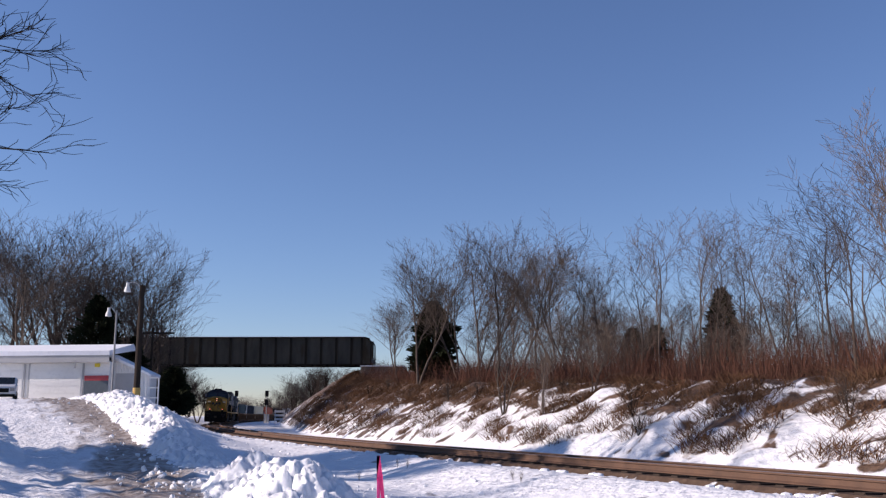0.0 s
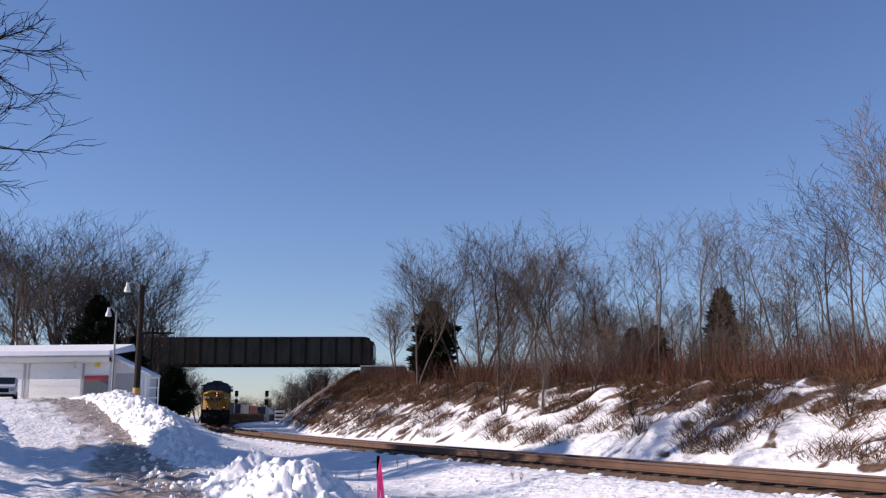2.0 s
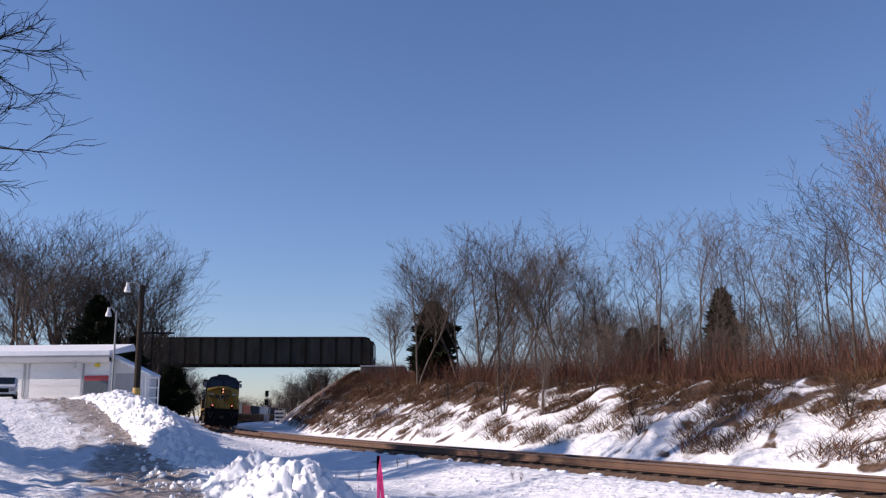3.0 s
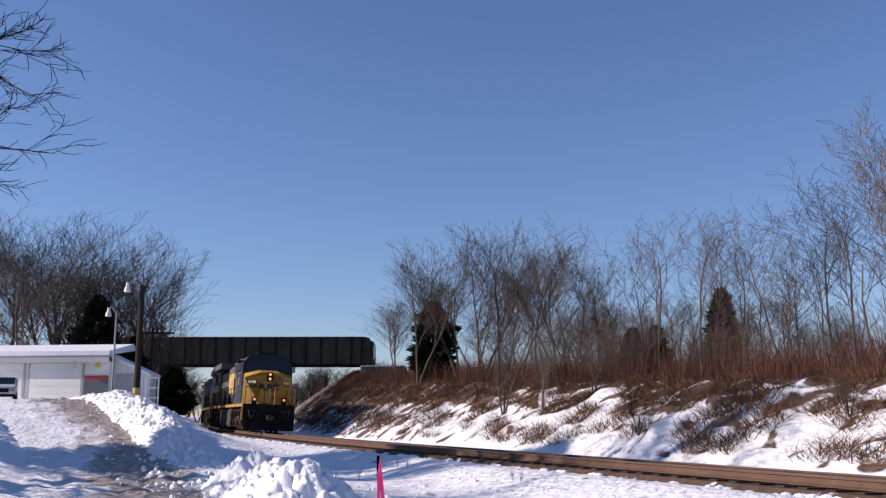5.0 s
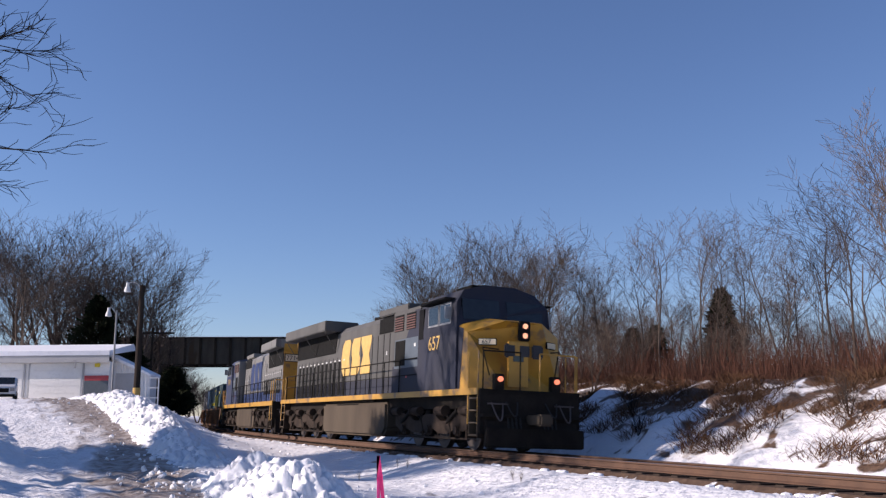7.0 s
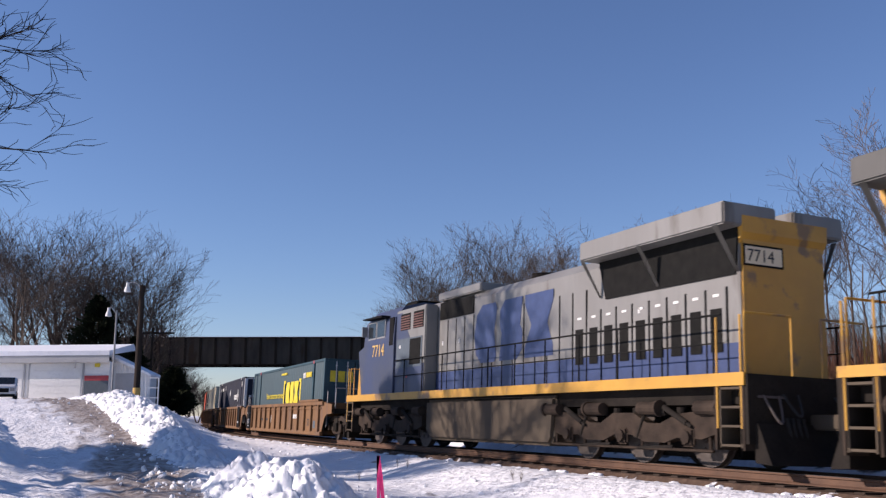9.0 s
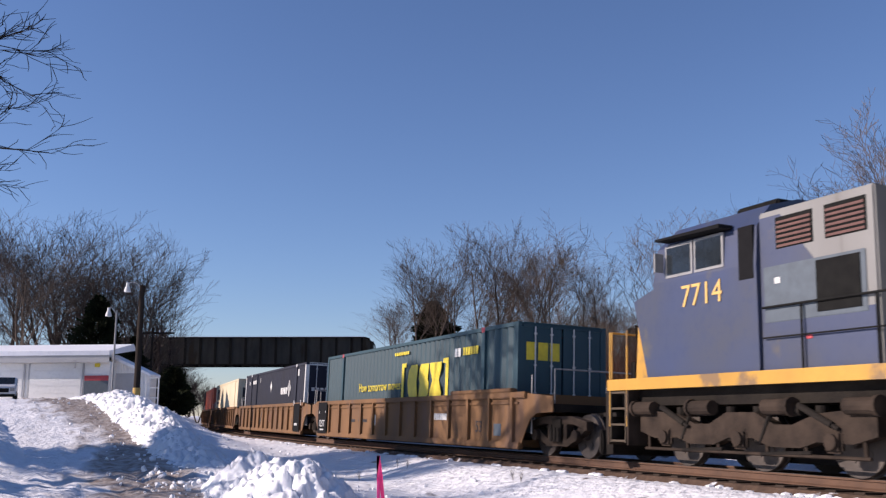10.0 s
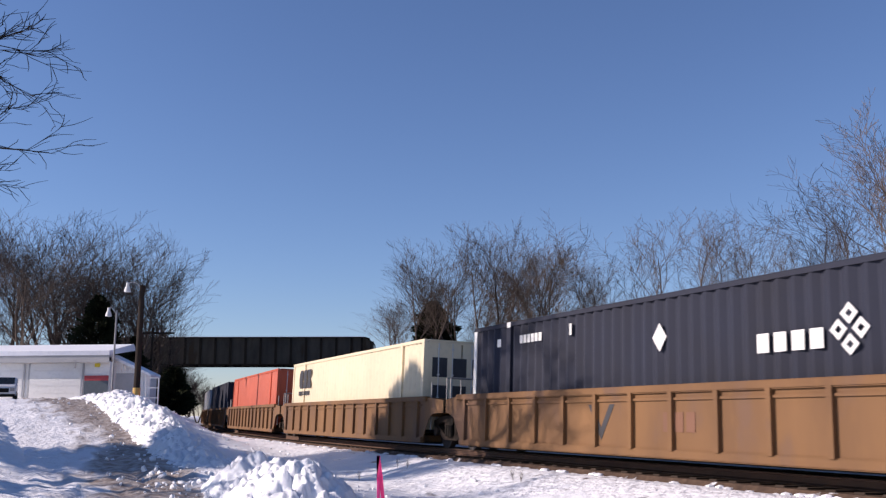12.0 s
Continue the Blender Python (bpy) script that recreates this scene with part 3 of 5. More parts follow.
    for k in range(8):
        bm.faces.new((a[k], b[k], b[(k + 1) % 8], a[(k + 1) % 8]))
    bmesh.ops.recalc_face_normals(bm, faces=list(bm.faces))
    part("nose", bm, YELLOW_PAINT, lo, "yellow sloped wide nose")
    for sgn in (-1, 1):
        bm = prism(bmesh.new(), [(N - 1.26, DK + 0.02), (N - 0.95, DK + 0.02), (N - 0.5, 3.18), (N - 1.3, 3.4)] if not cab_forward else [(N - 1.26, DK + 0.02), (N - 1.1, DK + 0.02), (N - 0.9, 3.3), (N - 1.3, 3.4)], sgn * 1.42, sgn * 1.428)
        part("nose_side_panel", bm, cabc, lo, "blue side of the nose")
    bx("nose_door", YELLOW_PAINT, lo, N - 0.06, N + 0.02, -0.5, 0.12, DK + 0.1, 2.95, bevel=0.015)
    bm = bmesh.new()
    box(bm, N - 0.02, N + 0.025, -0.36, -0.04, 2.4, 2.56)
    part("door_window", bm, GLASS, lo)
    blocks_front(lo, logo_mat if cab_forward else MARK_BLUE, N)
    bx("headlight_housing", BLACK, lo, N - 0.12, N + 0.02, -0.17, 0.17, 2.98, 3.52, bevel=0.03)
    for k, z in enumerate((3.12, 3.38)):
        bm = rod(bmesh.new(), (N + 0.02, 0, z), (N + 0.035, 0, z), 0.075, 14)
        part("headlight", bm, LAMP_WHITE if lamps else GLASS, lo, "lit round headlight" if lamps else "")
    for sgn in (-1, 1):
        nb = new("number_board", mesh_of("number_board", box(bmesh.new(), -0.26, 0.26, -0.03, 0.03, -0.1, 0.1, 0.02), BLACK))
        nb.parent = lo
        nb.matrix_basis = pose(N - 0.31, sgn * 0.98, 2.92, 0, 0, 90 + sgn * 32)
        plate = new("number_plate_face", mesh_of("number_plate_face", box(bmesh.new(), -0.23, 0.23, -0.036, 0.036, -0.075, 0.075), CREAM))
        plate.parent, plate.matrix_basis = lo, nb.matrix_basis.copy()
        if lamps and sgn < 0:
            lettering("board_number", number, 0.17, MARK_DARK, lo, nb.matrix_basis @ pose(-0.16, -0.038, -0.06, 90, 0, 0), label="dark number on a pale board")
        bm = rod(bmesh.new(), (N + 0.24, sgn * 0.86, 1.9), (N + 0.32, sgn * 0.86, 1.9), 0.07, 14)
        part("ditch_light", bm, LAMP_RED if lamps else GLASS, lo, "glowing ditch light" if lamps else "")
        bx("ditch_light_box", DARK_FRAME, lo, N + 0.05, N + 0.25, sgn * 0.86 - 0.14, sgn * 0.86 + 0.14, 1.62, 2.04, bevel=0.02)
        bm = bmesh.new()
        rod(bm, (N + 0.33, sgn * 1.4, DK), (N + 0.33, sgn * 1.4, 2.62), 0.022)
        rod(bm, (N + 0.33, sgn * 1.4, 2.62), (N + 0.33, sgn * 0.3, 2.62), 0.022)
        rod(bm, (N + 0.33, sgn * 0.3, 2.62), (N + 0.33, sgn * 0.3, DK), 0.022)
        part("front_rail", bm, YELLOW_PAINT if sgn > 0 else DARK_FRAME, lo)
    for sgn in (-1, 1):
        bm = bmesh.new()
        rod(bm, (N - 0.2, sgn * 1.18, 2.75), (N - 0.1, sgn * 1.0, 2.0), 0.018)
        rod(bm, (N + 0.03, sgn * 0.8, 2.7), (N - 0.2, sgn * 1.18, 2.75), 0.018)
        part("nose_grab_iron", bm, DARK_FRAME, lo)
        bx("anticlimber_step", DARK_FRAME, lo, N + 0.06, L - 0.72, sgn * 0.5, sgn * 1.48, 0.9, 0.98)
    bx("plow_blade", DARK_FRAME, lo, L - 0.62, L - 0.5, -1.45, 1.45, 0.13, 0.62, bevel=0.03)
    bx("front_deck", DARK_FRAME, lo, N - 0.05, L - 0.85, -1.5, 1.5, DK - 0.12, DK)
    # cab
    CX1, CX0 = N - 1.25, N - 4.1
    bm = bmesh.new()
    prof = [(-1.48, DK), (-1.5, 3.45), (-1.46, 4.1), (-1.15, 4.5), (-0.5, 4.68), (0.5, 4.68), (1.15, 4.5), (1.46, 4.1), (1.5, 3.45), (1.48, DK)]
    f1 = [bm.verts.new((CX1 - (0.32 if z > 4.3 else 0.1 if z > 3.6 else 0), y, z)) for y, z in prof]
    f0 = [bm.verts.new((CX0, y, z)) for y, z in prof]
    bm.faces.new(f1)
    bm.faces.new(f0[::-1])
    for k in range(len(prof)):
        bm.faces.new((f1[k], f0[k], f0[(k + 1) % 10], f1[(k + 1) % 10]))
    bmesh.ops.recalc_face_normals(bm, faces=list(bm.faces))
    cab = part("cab", bm, cabc, lo, "blue cab with curved roof")
    for sgn in (-1, 1):
        bm = prism(bmesh.new(), [(CX1 - 0.1, 3.62), (CX1 - 0.02, 3.62), (CX1 - 0.14, 4.22), (CX1 - 0.22, 4.22)], sgn * 0.12, sgn * 1.28)
        part("windscreen", bm, GLASS, cab, "dark raked windscreen")
        for xa, xb in ((CX1 - 1.15, CX1 - 0.45), (CX1 - 2.0, CX1 - 1.3)):
            bx("window_frame", CHROME, cab, xa - 0.05, xb + 0.05, sgn * 1.475, sgn * 1.51, 3.5, 4.12)
            bx("side_window", GLASS, cab, xa, xb, sgn * 1.48, sgn * 1.518, 3.55, 4.07)
        bm = prism(bmesh.new(), [(CX1 - 2.2, 4.15), (CX1 - 0.35, 4.2), (CX1 - 0.35, 4.24), (CX1 - 2.2, 4.22)], sgn * 1.4, sgn * 1.72)
        part("sunshade", bm, BLACK, cab)
        bx("mirror", CHROME, cab, CX1 - 0.36, CX1 - 0.32, sgn * 1.52, sgn * 1.72, 3.62, 3.98)
    bx("air_conditioner", GRILLE, cab, CX0 + 0.5, CX0 + 1.6, -0.5, 0.5, 4.66, 4.82, bevel=0.04)
    for sgn in (-1, 1):
        m = pose(CX1 - 2.0, -1.507, 2.82, 90, 0, 0) if sgn < 0 else pose(CX1 - 0.85, 1.507, 2.9, 90, 0, 180)
        lettering("cab_number", number, 0.58, MARK_GOLD, cab, m, label="painted cab number")
        bx("cab_door_gap", BLACK, cab, CX0 + 0.06, CX0 + 0.42, sgn * 1.44, sgn * 1.505, 3.2, 4.12)
    # hood
    H = 1.0
    HX1 = CX0
    HX0 = -L + 1.5
    bm = bmesh.new()
    sec = [(-1.0, DK), (-1.0, 4.2), (-0.8, 4.42), (0.8, 4.42), (1.0, 4.2), (1.0, DK)]
    r1 = [bm.verts.new((HX1, y, z)) for y, z in sec]
    r0 = [bm.verts.new((HX0, y, z)) for y, z in sec]
    bm.faces.new(r1)
    bm.faces.new(r0[::-1])
    for k in range(6):
        bm.faces.new((r1[k], r0[k], r0[(k + 1) % 6], r1[(k + 1) % 6]))
    bmesh.ops.recalc_face_normals(bm, faces=list(bm.faces))
    hood = part("hood", bm, high, lo, "grey engine hood with doors and louvres")
    # electrical cabinet behind the cab, as wide as the walkway allows
    for sgn in (-1, 1):
        bx("cabinet", high, hood, CX0 - 2.4, CX0, sgn * 1.0, sgn * 1.42, DK, 4.3, bevel=0.03)
        bx("cabinet_base", cabc, hood, CX0 - 2.36, CX0 - 0.03, sgn * 1.42, sgn * 1.426, DK + 0.04, 2.5)
        part("cabinet_corner", prism(bmesh.new(), [(CX0 - 0.03, 2.5), (CX0 - 0.03, 4.2), (CX0 - 0.5, 4.2), (CX0 - 1.2, 3.35), (CX0 - 1.2, 2.5)], sgn * 1.42, sgn * 1.426), cabc, hood)
        bx("cabinet_door", SLATE_PANEL, hood, CX0 - 2.2, CX0 - 0.1, sgn * 1.42, sgn * 1.434, 2.42, 3.35, bevel=0.01)
        bx("equipment_grille", GRILLE, hood, CX0 - 2.1, CX0 - 1.25, sgn * 1.43, sgn * 1.45, 2.5, 3.3)
        for q in (CX0 - 2.25, CX0 - 1.2):
            v = bx("cabinet_louvre", GRILLE, hood, q, q + 0.8, sgn * 1.41, sgn * 1.432, 3.62, 4.15)
            for z in range(6):
                bx("louvre_slat", LOUVRE, v, q + 0.03, q + 0.77, sgn * 1.432, sgn * 1.445, 3.64 + z * 0.08, 3.68 + z * 0.08)
        for q, m in ((0.35, MARK_WHITE), (1.0, RED)):
            bx("warning_label", m, hood, CX0 - q - 0.12, CX0 - q, sgn * 1.434, sgn * 1.44, 3.05 if q < 0.5 else 2.1, 3.15 if q < 0.5 else 2.16)
        bx("side_stripe", low, hood, HX0 + 0.02, CX0 - 2.4, sgn * 1.0, sgn * 1.006, DK, DK + 0.6, label="lower hood stripe")
        n = 22
        x0, x1 = HX0 + 0.35, CX0 - 2.6
        for k in range(n):
            a = x0 + (x1 - x0) * k / n
            bx("hood_door", high, hood, a + 0.03, a + (x1 - x0) / n - 0.03, sgn * 1.0, sgn * 1.02, DK + 0.62, 3.25 if a < HX0 + radiator[1] + 0.3 else 3.75, bevel=0.006)
            bx("door_seam", GRILLE, hood, a - 0.012, a + 0.012, sgn * 1.0, sgn * 1.022, DK + 0.05, 3.25 if a < HX0 + radiator[1] + 0.3 else 3.75)
            if a < HX0 + radiator[1] + 0.8:
                bx("door_window", GRILLE, hood, a + 0.13, a + (x1 - x0) / n - 0.13, sgn * 1.02, sgn * 1.027, DK + (0.12 if cab_forward else 0.45), DK + (1.45 if cab_forward else 1.25))
                bx("door_hinge", MARK_WHITE, hood, a + 0.2, a + 0.36, sgn * 1.02, sgn * 1.03, DK + 1.47, DK + 1.52)
            if k in (4, 19, 21):
                bx("door_latch", MARK_WHITE, hood, a + 0.3, a + 0.36, sgn * 1.02, sgn * 1.03, 3.02, 3.14)
        bx("dynamic_brake_louvre", GRILLE, hood, CX0 - 4.9, CX0 - 2.6, sgn * 1.0, sgn * 1.03, 3.8, 4.32)
        # radiator wings
        rw, rl = radiator
        bm = bmesh.new()
        box(bm, HX0 - 0.1, HX0 + rl, sgn * 0.2, sgn * rw, 4.3, 4.72, 0.03)
        part("radiator_wing", bm, high, hood)
        bm = prism(bmesh.new(), [(HX0 + 0.1, 3.45), (HX0 + rl - 0.4, 3.45), (HX0 + rl - 0.15, 4.3), (HX0, 4.3)], sgn * 1.0, sgn * 1.03)
        part("radiator_screen", bm, GRILLE, hood, "black radiator intake screen")
        bm = bmesh.new()
        for q in (0.0, rl * 0.5, rl - 0.25):
            bb = [bm.verts.new(p) for p in ((HX0 + q, sgn * 1.03, 3.5), (HX0 + q + 0.08, sgn * 1.03, 3.5), (HX0 + q + 0.2, sgn * rw, 4.3), (HX0 + q + 0.06, sgn * rw, 4.3))]
            bm.faces.new(bb)
        bmesh.ops.solidify(bm, geom=list(bm.faces), thickness=0.05)
        part("wing_bracket", bm, high, hood)
        # handrails along the walkway
        bm = bmesh.new()
        x = HX0 + 0.2
        while x < CX0 - 0.2:
            rod(bm, (x, sgn * 1.48, DK), (x, sgn * 1.48, DK + 1.05), 0.02)
            x += 1.45
        rod(bm, (HX0, sgn * 1.48, DK + 1.05), (CX0 - 0.1, sgn * 1.48, DK + 1.05), 0.02)
        rod(bm, (HX0, sgn * 1.48, DK + 0.55), (CX0 - 0.1, sgn * 1.48, DK + 0.55), 0.014)
        part("handrail", bm, GRILLE, lo)
    bm = bmesh.new()
    box(bm, CX0 - 5.2, CX0 - 2.3, -0.97, 0.97, 4.42, 4.66, 0.03)
    part("brake_hatch", bm, high, hood)
    bm = bmesh.new()
    for k in range(5):
        rod(bm, (0.8 + k * 0.22, -0.3, 4.42), (0.8 + k * 0.22, -0.3, 4.72), 0.11, 10)
    part("horn_and_stack", bm, DARK_FRAME, hood)
    bm = rod(bmesh.new(), (-1.2, 0, 4.4), (-1.2, 0, 4.7), 0.35, 16)
    part("exhaust_stack", bm, DARK_FRAME, hood)
    # hood end
    bx("hood_end", YELLOW_PAINT, hood, HX0 - 0.04, HX0 + 0.0, -0.98, 0.98, DK, 4.3, bevel=0.012, label="yellow hood end")
    bm = prism(bmesh.new(), [(HX0 - 0.1, 4.2), (HX0 + 0.0, 4.0), (HX0 + 0.02, 4.5), (HX0 - 0.12, 4.5)], -1.02, 1.02)
    part("hood_end_brow", bm, YELLOW_PAINT, hood)
    if not cab_forward:
        bx("number_board_frame", BLACK, hood, HX0 - 0.05, HX0 - 0.042, 0.02, 0.96, 3.6, 4.0)
        bx("number_board", CREAM, hood, HX0 - 0.054, HX0 - 0.05, 0.06, 0.92, 3.64, 3.96, label="pale number board")
        lettering("board_number", number, 0.32, MARK_DARK, hood, pose(HX0 - 0.056, 0.88, 3.69, 90, 0, -90), label="dark number on a pale board")
    bm = bmesh.new()
    for sgn in (-1, 1):
        rod(bm, (-L + 1.0, sgn * 1.4, DK), (-L + 1.0, sgn * 1.4, DK + 1.05), 0.022)
        rod(bm, (-L + 1.0, sgn * 1.4, DK + 1.05), (-L + 1.0, sgn * 0.35, DK + 1.05), 0.022)
        rod(bm, (-L + 1.0, sgn * 0.35, DK + 1.05), (-L + 1.0, sgn * 0.35, DK), 0.022)
    part("rear_rail", bm, YELLOW_PAINT, lo)
    # emblem on the hood
    for sgn in (-1, 1):
        blocks("emblem", logo_mat, hood, CX0 - (9.3 if cab_forward else 9.3), 2.46 if cab_forward else 2.36, 3.6 if cab_forward else 4.3, 1.4 if cab_forward else 1.6, sgn * 1.022, "large plain emblem shapes on the hood", sgn)
    LOCO_MOVES.append((lo, moving))
    return lo


def blocks_front(lo, mat, N):
    bm = bmesh.new()
    for k in range(3):
        y = -0.62 + k * 0.42
        box(bm, N - 0.03, N + 0.03, y, y + 0.35, 2.5, 2.88, 0.04)
    part("nose_emblem", bm, MARK_DARK, lo, "plain dark emblem shapes on the nose")


# ---- containers and well cars ----
CL, CW, CH = 16.154, 1.295, 2.896


def container(name, label, mat, post_mat=None):
    c = tagged(new(name), label, "container", group="containers on the train")
    pm = post_mat or mat
    # corrugated sides
    for sgn in (-1, 1):
        pts = []
        x = -CL / 2 + 0.14
        k = 0
        while x < CL / 2 - 0.14:
            o = CW - 0.012 if k % 4 in (0, 3) else CW - 0.075
            pts.append((x, o))
            x += 0.05 if k % 2 else 0.13
            k += 1
        pts.append((CL / 2 - 0.14, CW - 0.012))
        bm = bmesh.new()
        lo_, hi_ = [], []
        for x, o in pts:
            lo_.append(bm.verts.new((x, sgn * o, 0.14)))
            hi_.append(bm.verts.new((x, sgn * o, CH - 0.1)))
        for k in range(len(pts) - 1):
            bm.faces.new((lo_[k], lo_[k + 1], hi_[k + 1], hi_[k]) if sgn < 0 else (lo_[k + 1], lo_[k], hi_[k], hi_[k + 1]))
        part("side_wall", bm, mat, c)
        bx("top_rail", mat, c, -CL / 2, CL / 2, sgn * (CW - 0.1), sgn * CW, CH - 0.1, CH)
        bx("bottom_rail", mat, c, -CL / 2, CL / 2, sgn * (CW - 0.1), sgn * CW, 0, 0.14)
        for xp in (-CL / 2, CL / 2 - 0.16):
            bx("corner_post", pm, c, xp, xp + 0.16, sgn * (CW - 0.16), sgn * (CW + 0.002), 0.14, CH - 0.1)
        for xp in (-6.1, 6.1):
            bx("lift_post", mat, c, xp - 0.1, xp + 0.1, sgn * (CW - 0.1), sgn * (CW + 0.002), 0.14, CH - 0.1)
            bx("corner_casting", RED if mat is TEAL else pm, c, xp - 0.09, xp + 0.09, sgn * (CW - 0.1), sgn * (CW + 0.006), CH - 0.13, CH + 0.004)
    bx("roof", mat, c, -CL / 2, CL / 2, -CW + 0.1, CW - 0.1, CH - 0.07, CH - 0.02)
    bx("floor", BLACK, c, -CL / 2, CL / 2, -CW + 0.1, CW - 0.1, 0.05, 0.14)
    bx("front_wall", mat, c, -CL / 2 + 0.02, -CL / 2 + 0.06, -CW + 0.16, CW - 0.16, 0.14, CH - 0.1)
    # doors at the leading end
    e = CL / 2
    for sgn in (-1, 1):
        d = bx("door", mat, c, e - 0.06, e - 0.02, sgn * 0.02, sgn * (CW - 0.16), 0.16, CH - 0.12, bevel=0.01)
        for q in (0.33, 0.8):
            bm = rod(bmesh.new(), (e + 0.0, sgn * q, 0.16), (e + 0.0, sgn * q, CH - 0.1), 0.018, 8)
            for z in (0.4, 1.1, 1.8, CH - 0.3):
                box(bm, e - 0.02, e + 0.03, sgn * q - 0.035, sgn * q + 0.035, z, z + 0.04)
            part("lock_rod", bm, GALVANISED, d, "bright galvanised lock rod")
    bx("door_header", pm, c, e - 0.1, e, -CW + 0.16, CW - 0.16, CH - 0.12, CH)
    return c


UNIT_PITCH = 19.7


def well_car(name, label, mat, front_unit=False):
    w = tagged(new(name), label, "well car", group="well cars of the train")
    half = CL / 2 + 0.45
    TOP = 1.46
    moving = []
    for sgn in (-1, 1):
        y = sgn * 1.42
        bm = bmesh.new()
        out = [(-half, 0.22), (half, 0.22), (half + 0.15, 0.45), (half + 0.45, 0.85), (half + 0.75, 0.98), (half + 1.5, 1.0), (half + 1.5, 1.36), (half + 0.2, TOP), (-half - 0.2, TOP), (-half - 1.0, 1.36), (-half - 1.0, 1.0), (-half - 0.75, 0.98), (-half - 0.45, 0.85), (-half - 0.15, 0.45)]
        prism(bm, out, y - 0.012, y + 0.012)
        side = part("side_sheet", bm, mat, w)
        bx("top_chord", mat, side, -half - 0.2, half + 0.3, y - 0.09, y + 0.09, TOP - 0.12, TOP + 0.03, bevel=0.02)
        bx("mid_rail", mat, side, -half + 0.1, half - 0.1, sgn * 1.42, sgn * 1.47, TOP - 0.26, TOP - 0.21)
        bx("bottom_chord", mat, side, -half, half, y - 0.07, y + 0.07, 0.13, 0.3, bevel=0.02)
        n = 13
        for k in range(n + 1):
            x = -half + 0.35 + k * (2 * half - 0.7) / n
            bm = prism(bmesh.new(), [(x - 0.06, 0.28), (x + 0.06, 0.28), (x + 0.06, TOP - 0.1), (x - 0.06, TOP - 0.1)], sgn * 1.42, sgn * 1.52)
            part("side_post", bm, mat, side)
        if front_unit:
            bm = bmesh.new()
            box(bm, half - 4.0, half - 0.4, y - 0.1, y + 0.1, TOP + 0.03, TOP + 0.13, 0.02)
            part("guide_rail", bm, mat, side)
    # dark sheet added under the well; it stands in for shade below the car
    bx("floor_sheet", DARK_FRAME, w, -half + 0.3, half - 0.3, -1.3, 1.3, 0.1, 0.15)
    # well floor bars
    for k in range(9):
        x = -half + 0.6 + k * (2 * half - 1.2) / 8
        bx("floor_bar", mat, w, x - 0.12, x + 0.12, -1.36, 1.36, 0.16, 0.34)
    for e in (1, -1):
        ext = 2.0 if e > 0 or front_unit else 1.5
        bx("end_sill", mat, w, e * half, e * (half + 0.16), -1.4, 1.4, 0.9, TOP, bevel=0.02)
        bx("end_platform", DARK_FRAME, w, e * (half + 0.16), e * (half + 1.3), -1.25, 1.25, 1.02, 1.2)
        bm = bmesh.new()
        box(bm, e * (half + 0.1), e * (half + 1.75), -0.28, 0.28, 0.72, 1.02, 0.03)
        part("draft_sill", bm, DARK_FRAME, w)
        bm = bmesh.new()
        for sgn in (-1, 1):
            rod(bm, (e * (half + 1.2), sgn * 1.2, 1.2), (e * (half + 1.2), sgn * 1.2, 2.0), 0.02)
            rod(bm, (e * (half + 0.3), sgn * 1.3, 0.5), (e * (half + 0.3), sgn * 1.3, 1.9), 0.02)
        rod(bm, (e * (half + 1.2), -1.2, 2.0), (e * (half + 1.2), 1.2, 2.0), 0.02)
        part("hand_rail", bm, CHROME, w)
    # truck under the leading end, shared with the unit before it
    def truck(xc):
        for dx in (-0.89, 0.89):
            wheelset(w, xc + dx, 0.483, moving)
        for sgn in (-1, 1):
            bm = bmesh.new()
            for out in ([(-1.25, 0.6), (-1.25, 0.8), (-0.6, 0.92), (0.6, 0.92), (1.25, 0.8), (1.25, 0.6), (0.7, 0.74), (-0.7, 0.74)], [(-1.0, 0.48), (-0.45, 0.24), (0.45, 0.24), (1.0, 0.48), (1.2, 0.62), (0.92, 0.66), (0.4, 0.38), (-0.4, 0.38), (-0.92, 0.66), (-1.2, 0.62)], [(-0.42, 0.36), (-0.28, 0.36), (-0.28, 0.76), (-0.42, 0.76)], [(0.28, 0.36), (0.42, 0.36), (0.42, 0.76), (0.28, 0.76)]):
                prism(bm, [(xc + u, z) for u, z in out], sgn * 0.92, sgn * 1.1)
            t = part("truck_frame", bm, TRUCK_GREY, w)
            for q in (-0.16, 0, 0.16):
                part("spring", rod(bmesh.new(), (xc + q, sgn * 1.14, 0.34), (xc + q, sgn * 1.14, 0.66), 0.07, 8), DARK_FRAME, t)
            for dx in (-0.89, 0.89):
                bm = rod(bmesh.new(), (xc + dx, sgn * 1.1, 0.483), (xc + dx, sgn * 1.2, 0.483), 0.13, 12)
                part("bearing", bm, TRUCK_GREY, t)
            bx("bolster", DARK_FRAME, t, xc - 0.2, xc + 0.2, sgn * 0.3, sgn * 1.13, 0.66, 0.86)
    truck(UNIT_PITCH / 2 if not front_unit else half + 1.15)
    CAR_MOVES.append((w, moving))
    return w


